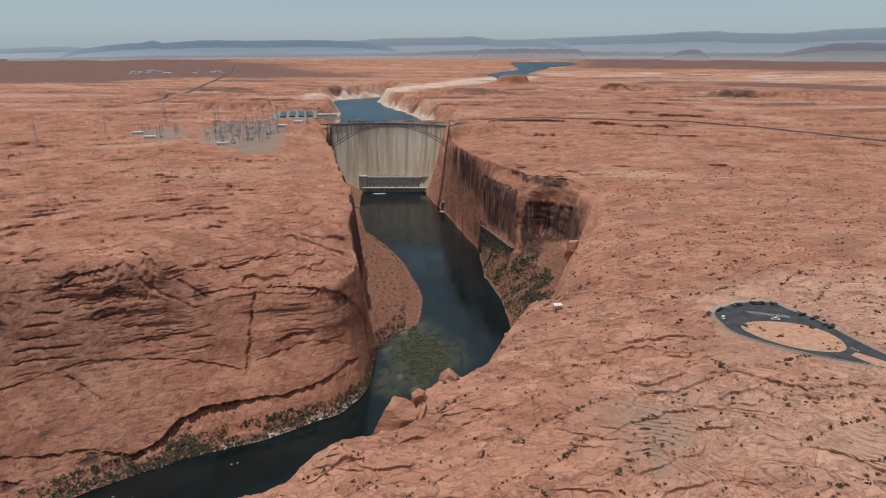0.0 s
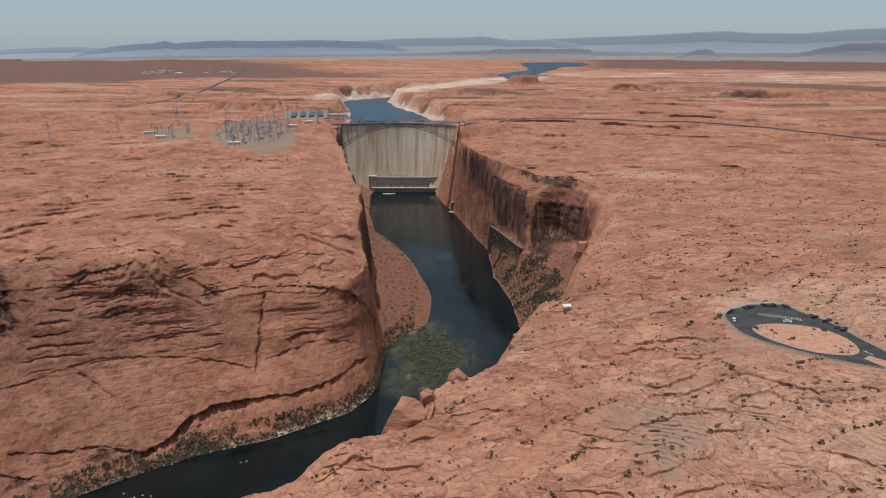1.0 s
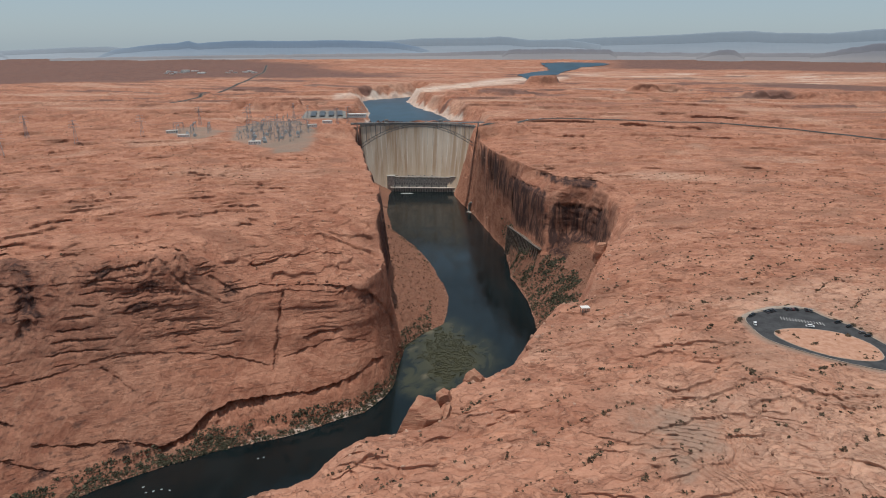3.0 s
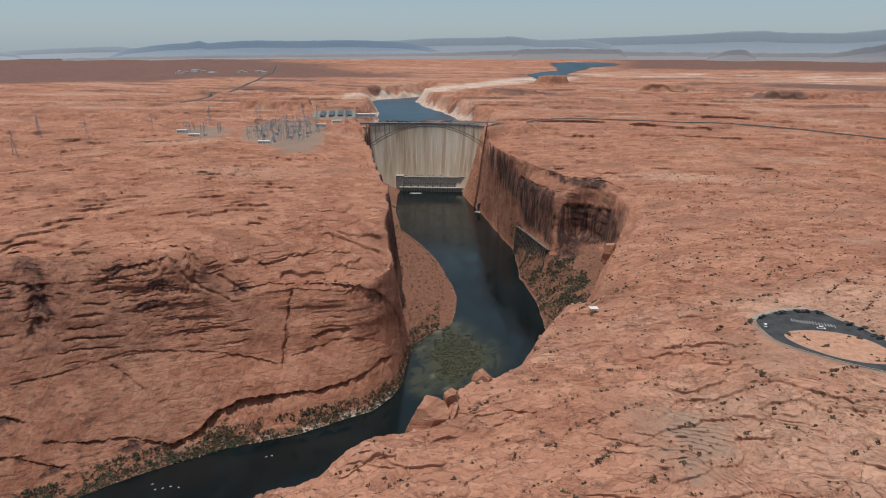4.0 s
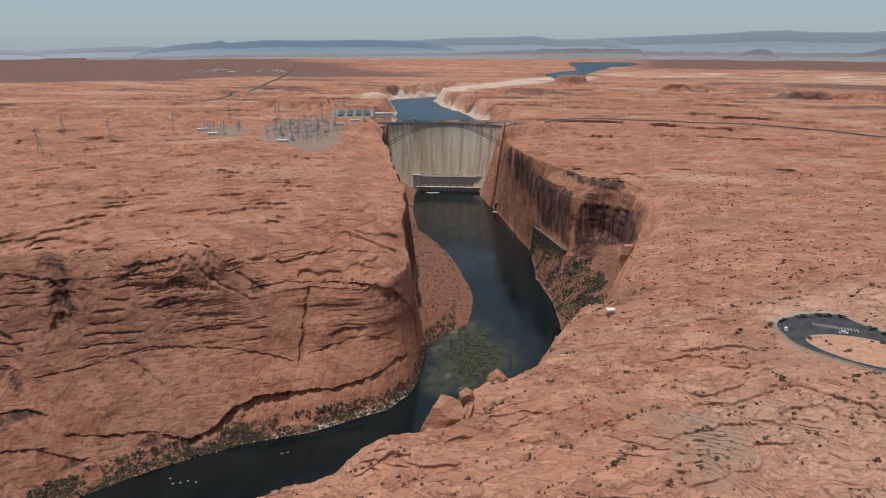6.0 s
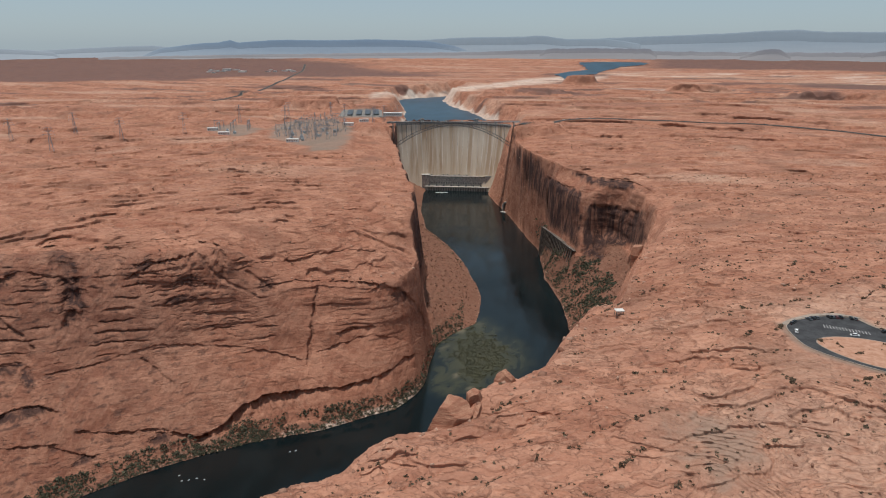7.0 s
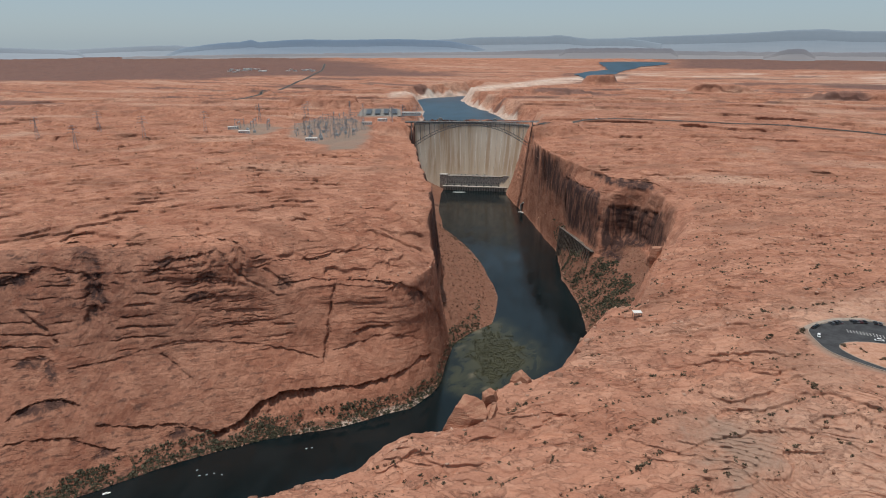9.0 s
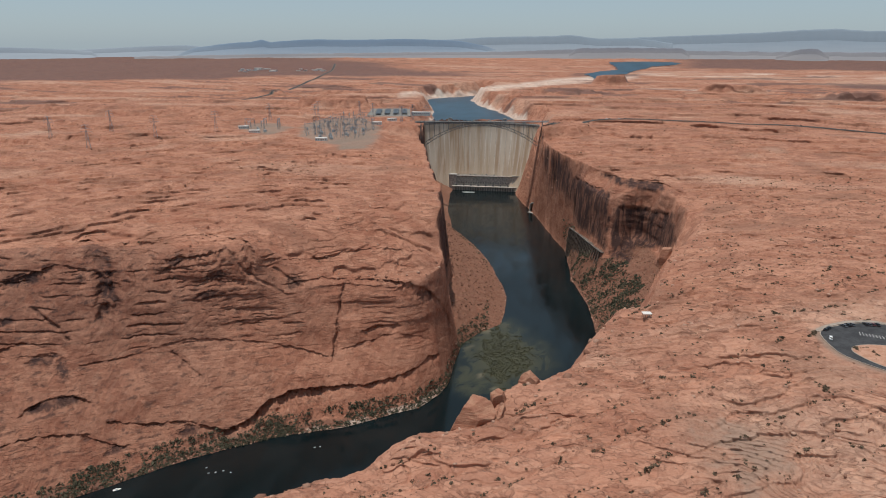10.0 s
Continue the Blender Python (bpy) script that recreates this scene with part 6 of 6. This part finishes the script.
    ok = (dr < -2) & (inside(LOT, x, y) < -3) & (g.uniform(size=len(x)) < 0.07 * (1 + 2 * (fbm(x / 40, y / 40, 2, 98) > 0.1)))
    pts = np.stack([x, y, z], 1)[ok]
    tagged(rock_mesh("plateau_rocks", pts, 0.25 + 1.5 * g.uniform(size=len(pts)) ** 5, BOULDER, 99), "loose sandstone blocks on the plateau", "rocks", kind="stuff")


build_plants()


def build_rim_rocks():
    g, x, y, z, masks, dr, dw = scatter(60000, 101, -240, 260, 160, 700)
    ok = (dr < 1.5) & (dr > -7) & (g.uniform(size=len(x)) < 0.10)
    pts = np.stack([x, y, z - 0.3], 1)[ok]
    tagged(rock_mesh("rim_rocks", pts, 0.6 + 2.6 * g.uniform(size=len(pts)) ** 3, BOULDER, 102), "broken sandstone blocks along the canyon rim", "rocks", kind="stuff")


build_rim_rocks()


# ---- the split block on the rim ----
def build_outcrop(name, label, cx, cy, z, sx, sy, sz, turn, seed):
    """A weathered sandstone block with layered, rounded sides."""
    bm = bmesh.new()
    bmesh.ops.create_cube(bm, size=1)
    bmesh.ops.subdivide_edges(bm, edges=bm.edges[:], cuts=18, use_grid_fill=True)
    pick = random.Random(int(seed * 10))
    cuts = [(Vector((pick.uniform(-1, 1), pick.uniform(-1, 1), pick.uniform(-0.1, 0.9))).normalized(), pick.uniform(0.80, 1.0)) for _ in range(9)]
    for v in bm.verts:
        p = v.co * 2
        k = (abs(p.x) ** 9 + abs(p.y) ** 9 + abs(p.z) ** 9) ** (1 / 9)
        d = p / k
        for n, lim in cuts:
            over = d.dot(n) - lim
            if over > 0:
                d = d - n * over
        w = 0.10 * noise.fractal(d * 1.3 + Vector((seed, 0, 0)), 1.0, 2.0, 4) + 0.05 * noise.noise(Vector((seed, d.x * 0.5, d.z * 7)))
        w += 0.05 * (noise.noise(Vector((d.x * 2.0, d.y * 2.0, seed))))
        top = 0.16 * d.x if d.z > 0 else 0
        v.co = Vector((d.x * (1 + w) * sx / 2, d.y * (1 + w) * sy / 2, (d.z * (1 + 0.5 * w) + top) * sz / 2))
    ob = part(name, bm, OUTCROP, None)
    ob.matrix_world = pose(cx, cy, z, 0, 0, turn)
    return tagged(ob, label, "rock", "blocks on the rim")


OUTCROP = Mat("outcrop_sandstone", 0.92, spec=0.15)
_bed = OUTCROP.noise(0.35, 5, 0.6, (0.3, 0.3, 2.6), (8, 5, 0), 0.5)
_fine = OUTCROP.noise(1.2, 5, 0.65)
_c = OUTCROP.mix(OUTCROP.ramp(_bed, 0.35, 0.65), (0.42, 0.225, 0.145), (0.31, 0.135, 0.085))
OUTCROP.color(OUTCROP.mix(OUTCROP.ramp(_fine, 0.3, 0.7), OUTCROP.mix(0.3, _c, (0.15, 0.06, 0.04)), _c))
OUTCROP.bump(OUTCROP.math("ADD", _bed, OUTCROP.math("MULTIPLY", _fine, 0.4)), 0.8)
OUTCROP = OUTCROP.m
build_outcrop("rim_block", "large orange sandstone block split from the rim", -29, 313, 164, 25, 19, 38, 18, 3.1)
build_outcrop("rim_block", "cracked sandstone block on the canyon rim", -14.5, 331, 168, 11, 12, 28, 30, 8.4)
build_outcrop("rim_block", "cracked sandstone block on the canyon rim", -12.5, 314, 164, 8, 15, 30, 8, 12.7)
build_outcrop("rim_block", "pale rounded sandstone block on the canyon rim", 3.5, 354, 170, 14, 11, 26, -10, 15.2)
build_outcrop("rim_block", "pale jutting sandstone block above the side canyon", 141, 636, 170, 16, 13, 22, 20, 21.9)

# ---- works along the river ----
DARK_HOLE = plain("unlit_tunnel", (0.012, 0.010, 0.009), 0.95)


def build_portal():
    p = thing("tunnel_portal", "dark arched tunnel mouth in the canyon wall", "tunnel", m=pose(4, 1438, 0, 0, 0, -35))
    bm = bmesh.new()
    for k in range(13):
        a0 = math.pi * k / 12
        beam(bm, (9.5 * math.cos(a0), -2, 14 + 9.5 * math.sin(a0)), (9.5 * math.cos(a0), 30, 14 + 9.5 * math.sin(a0)), 2.6, 2.6)
    for s in (-1, 1):
        box(bm, s * 9.5, 14, -2, 2.4, 32, 16.5)
    part("lining", bm, CONCRETE, p, "pale concrete arch lining")
    bm = bmesh.new()
    n = 12
    f = [bm.verts.new((8.4 * math.cos(math.pi * k / n), -0.5, 14 + 8.4 * math.sin(math.pi * k / n))) for k in range(n + 1)] + [bm.verts.new((-8.4, -0.5, 0)), bm.verts.new((8.4, -0.5, 0))]
    b = [bm.verts.new(v.co + Vector((0, 29, 0))) for v in f]
    bm.faces.new(b)
    for k in range(len(f)):
        j = (k + 1) % len(f)
        bm.faces.new((f[k], f[j], b[j], b[k]))
    part("bore", bm, DARK_HOLE, p, "unlit tunnel bore")
    bm = bmesh.new()
    box(bm, 0, -5, -3, 22, 9, 4.0, 0, 0.3)
    part("apron", bm, CONCRETE, p, "pale concrete apron")
    return p


build_portal()


def build_revetment():
    w = thing("road_retaining_wall", "weathered concrete retaining wall with buttresses below a ledge road", "retaining wall")
    path = spaced([(74, 1132), (88, 1068), (98, 1027), (107, 991), (117, 964)], 7.5)
    z = np.interp(path[:, 1], [964, 1000, 1068, 1132], [63, 63, 60, 54])
    for k in range(len(path) - 1):
        a, b = path[k], path[k + 1]
        bm = bmesh.new()
        beam(bm, (a[0], a[1], z[k]), (b[0], b[1], z[k + 1]), 7.0, 1.4)
        part("road_slab", bm, CONCRETE_BROWN, w)
        bm = bmesh.new()
        beam(bm, (a[0] - 3.4, a[1] - 1, z[k] + 1.4), (b[0] - 3.4, b[1] - 1, z[k + 1] + 1.4), 0.6, 1.2)
        part("parapet", bm, CONCRETE_DARK, w)
        bm = bmesh.new()
        foot = min(height(a[0] - 6.5, a[1] - 2) - 2, z[k] - 10)
        beam(bm, (a[0] - 6.5, a[1] - 2, foot), (a[0] - 2.6, a[1] - 1, z[k] - 0.6), 2.4, 1.8)
        part("buttress", bm, CONCRETE_BROWN, w)
    return w


build_revetment()

# ---- boats ----
HULL = plain("white_hull", (0.80, 0.80, 0.78), 0.35, 0, 0.05)
RUBBER = plain("grey_raft_rubber", (0.38, 0.40, 0.41), 0.6)


def build_boat():
    b = thing("motor_boat", "small white motor boat on the river", "boat")
    bm = bmesh.new()
    ring = []
    for x0, w, lo in ((-3.2, 1.1, 0.0), (-1, 1.25, -0.1), (1.2, 1.1, -0.05), (2.6, 0.6, 0.1), (3.6, 0.05, 0.4)):
        ring.append([bm.verts.new((x0, -w, 0.9)), bm.verts.new((x0, -w * 0.6, lo - 0.2)), bm.verts.new((x0, w * 0.6, lo - 0.2)), bm.verts.new((x0, w, 0.9))])
    for r0, r1 in zip(ring[:-1], ring[1:]):
        for k in range(3):
            bm.faces.new((r0[k], r1[k], r1[k + 1], r0[k + 1]))
        bm.faces.new((r0[3], r1[3], r1[0], r0[0]))
    bm.faces.new(ring[0])
    part("hull", bm, HULL, b)
    bm = bmesh.new()
    box(bm, -0.2, 0, 0.9, 2.2, 1.6, 0.9, 0, 0.1, 0.8)
    part("cabin", bm, HULL, b)
    bm = bmesh.new()
    box(bm, 0.9, 0, 1.1, 0.12, 1.4, 0.5)
    part("windscreen", bm, GLASS_DARK, b)
    bm = bmesh.new()
    box(bm, -3.4, 0, 0.2, 0.5, 0.5, 1.1, 0, 0.08)
    part("outboard_motor", bm, TYRE, b)
    return b


def build_raft():
    r = thing("raft", "small pale inflatable raft drifting on the river", "boat", "rafts on the river")
    bm = bmesh.new()
    pts = [Vector((2.2 * math.cos(a) * (1.15 if abs(math.cos(a)) > 0.5 else 1), 1.0 * math.sin(a), 0.3)) for a in np.linspace(0, 2 * math.pi, 21)]
    for p, q in zip(pts[:-1], pts[1:]):
        rod(bm, p, q, 0.34, 8)
    part("tube", bm, RUBBER, r)
    bm = bmesh.new()
    slab(bm, [(p.x * 0.95, p.y * 0.9) for p in pts[:-1]], 0.05, 0.2)
    part("floor", bm, RUBBER, r)
    for x0 in (-0.9, 0.7):
        bm = bmesh.new()
        box(bm, x0, 0, 0.35, 0.35, 1.7, 0.16)
        part("thwart", bm, HULL, r)
    return r


boat = build_boat()
boat.matrix_world = pose(-358, 411, 0, 0, 0, 30)
raft = build_raft()
raft.scale = (0.42, 0.42, 0.42)
raft.location, raft.rotation_euler = (-288, 445, 0), (0, 0, 0.4)
for x, y, t in ((-282, 447, 60), (-276, 450, 10), (-294, 452, 40), (-268, 449, -20), (-203, 497, 20), (-198, 499, 50)):
    copy_thing(raft, pose(x, y, 0, 0, 0, t))


# ---- white water below the powerhouse ----
FOAM = Mat("white_water", 0.6, spec=0.3)
FOAM.color(FOAM.mix(FOAM.ramp(FOAM.noise(0.5, 4), 0.35, 0.65), (0.10, 0.13, 0.12), (0.42, 0.45, 0.43)))
FOAM = FOAM.m
bm = bmesh.new()
slab(bm, rounded([(-190, 1622), (-178, 1616), (-162, 1619), (-152, 1626), (-160, 1633), (-174, 1632), (-188, 1630)], 2), -0.05, 0.06)
tagged(part("white_water", bm, FOAM), "patch of pale churned water below the powerhouse", "water", kind="structure")
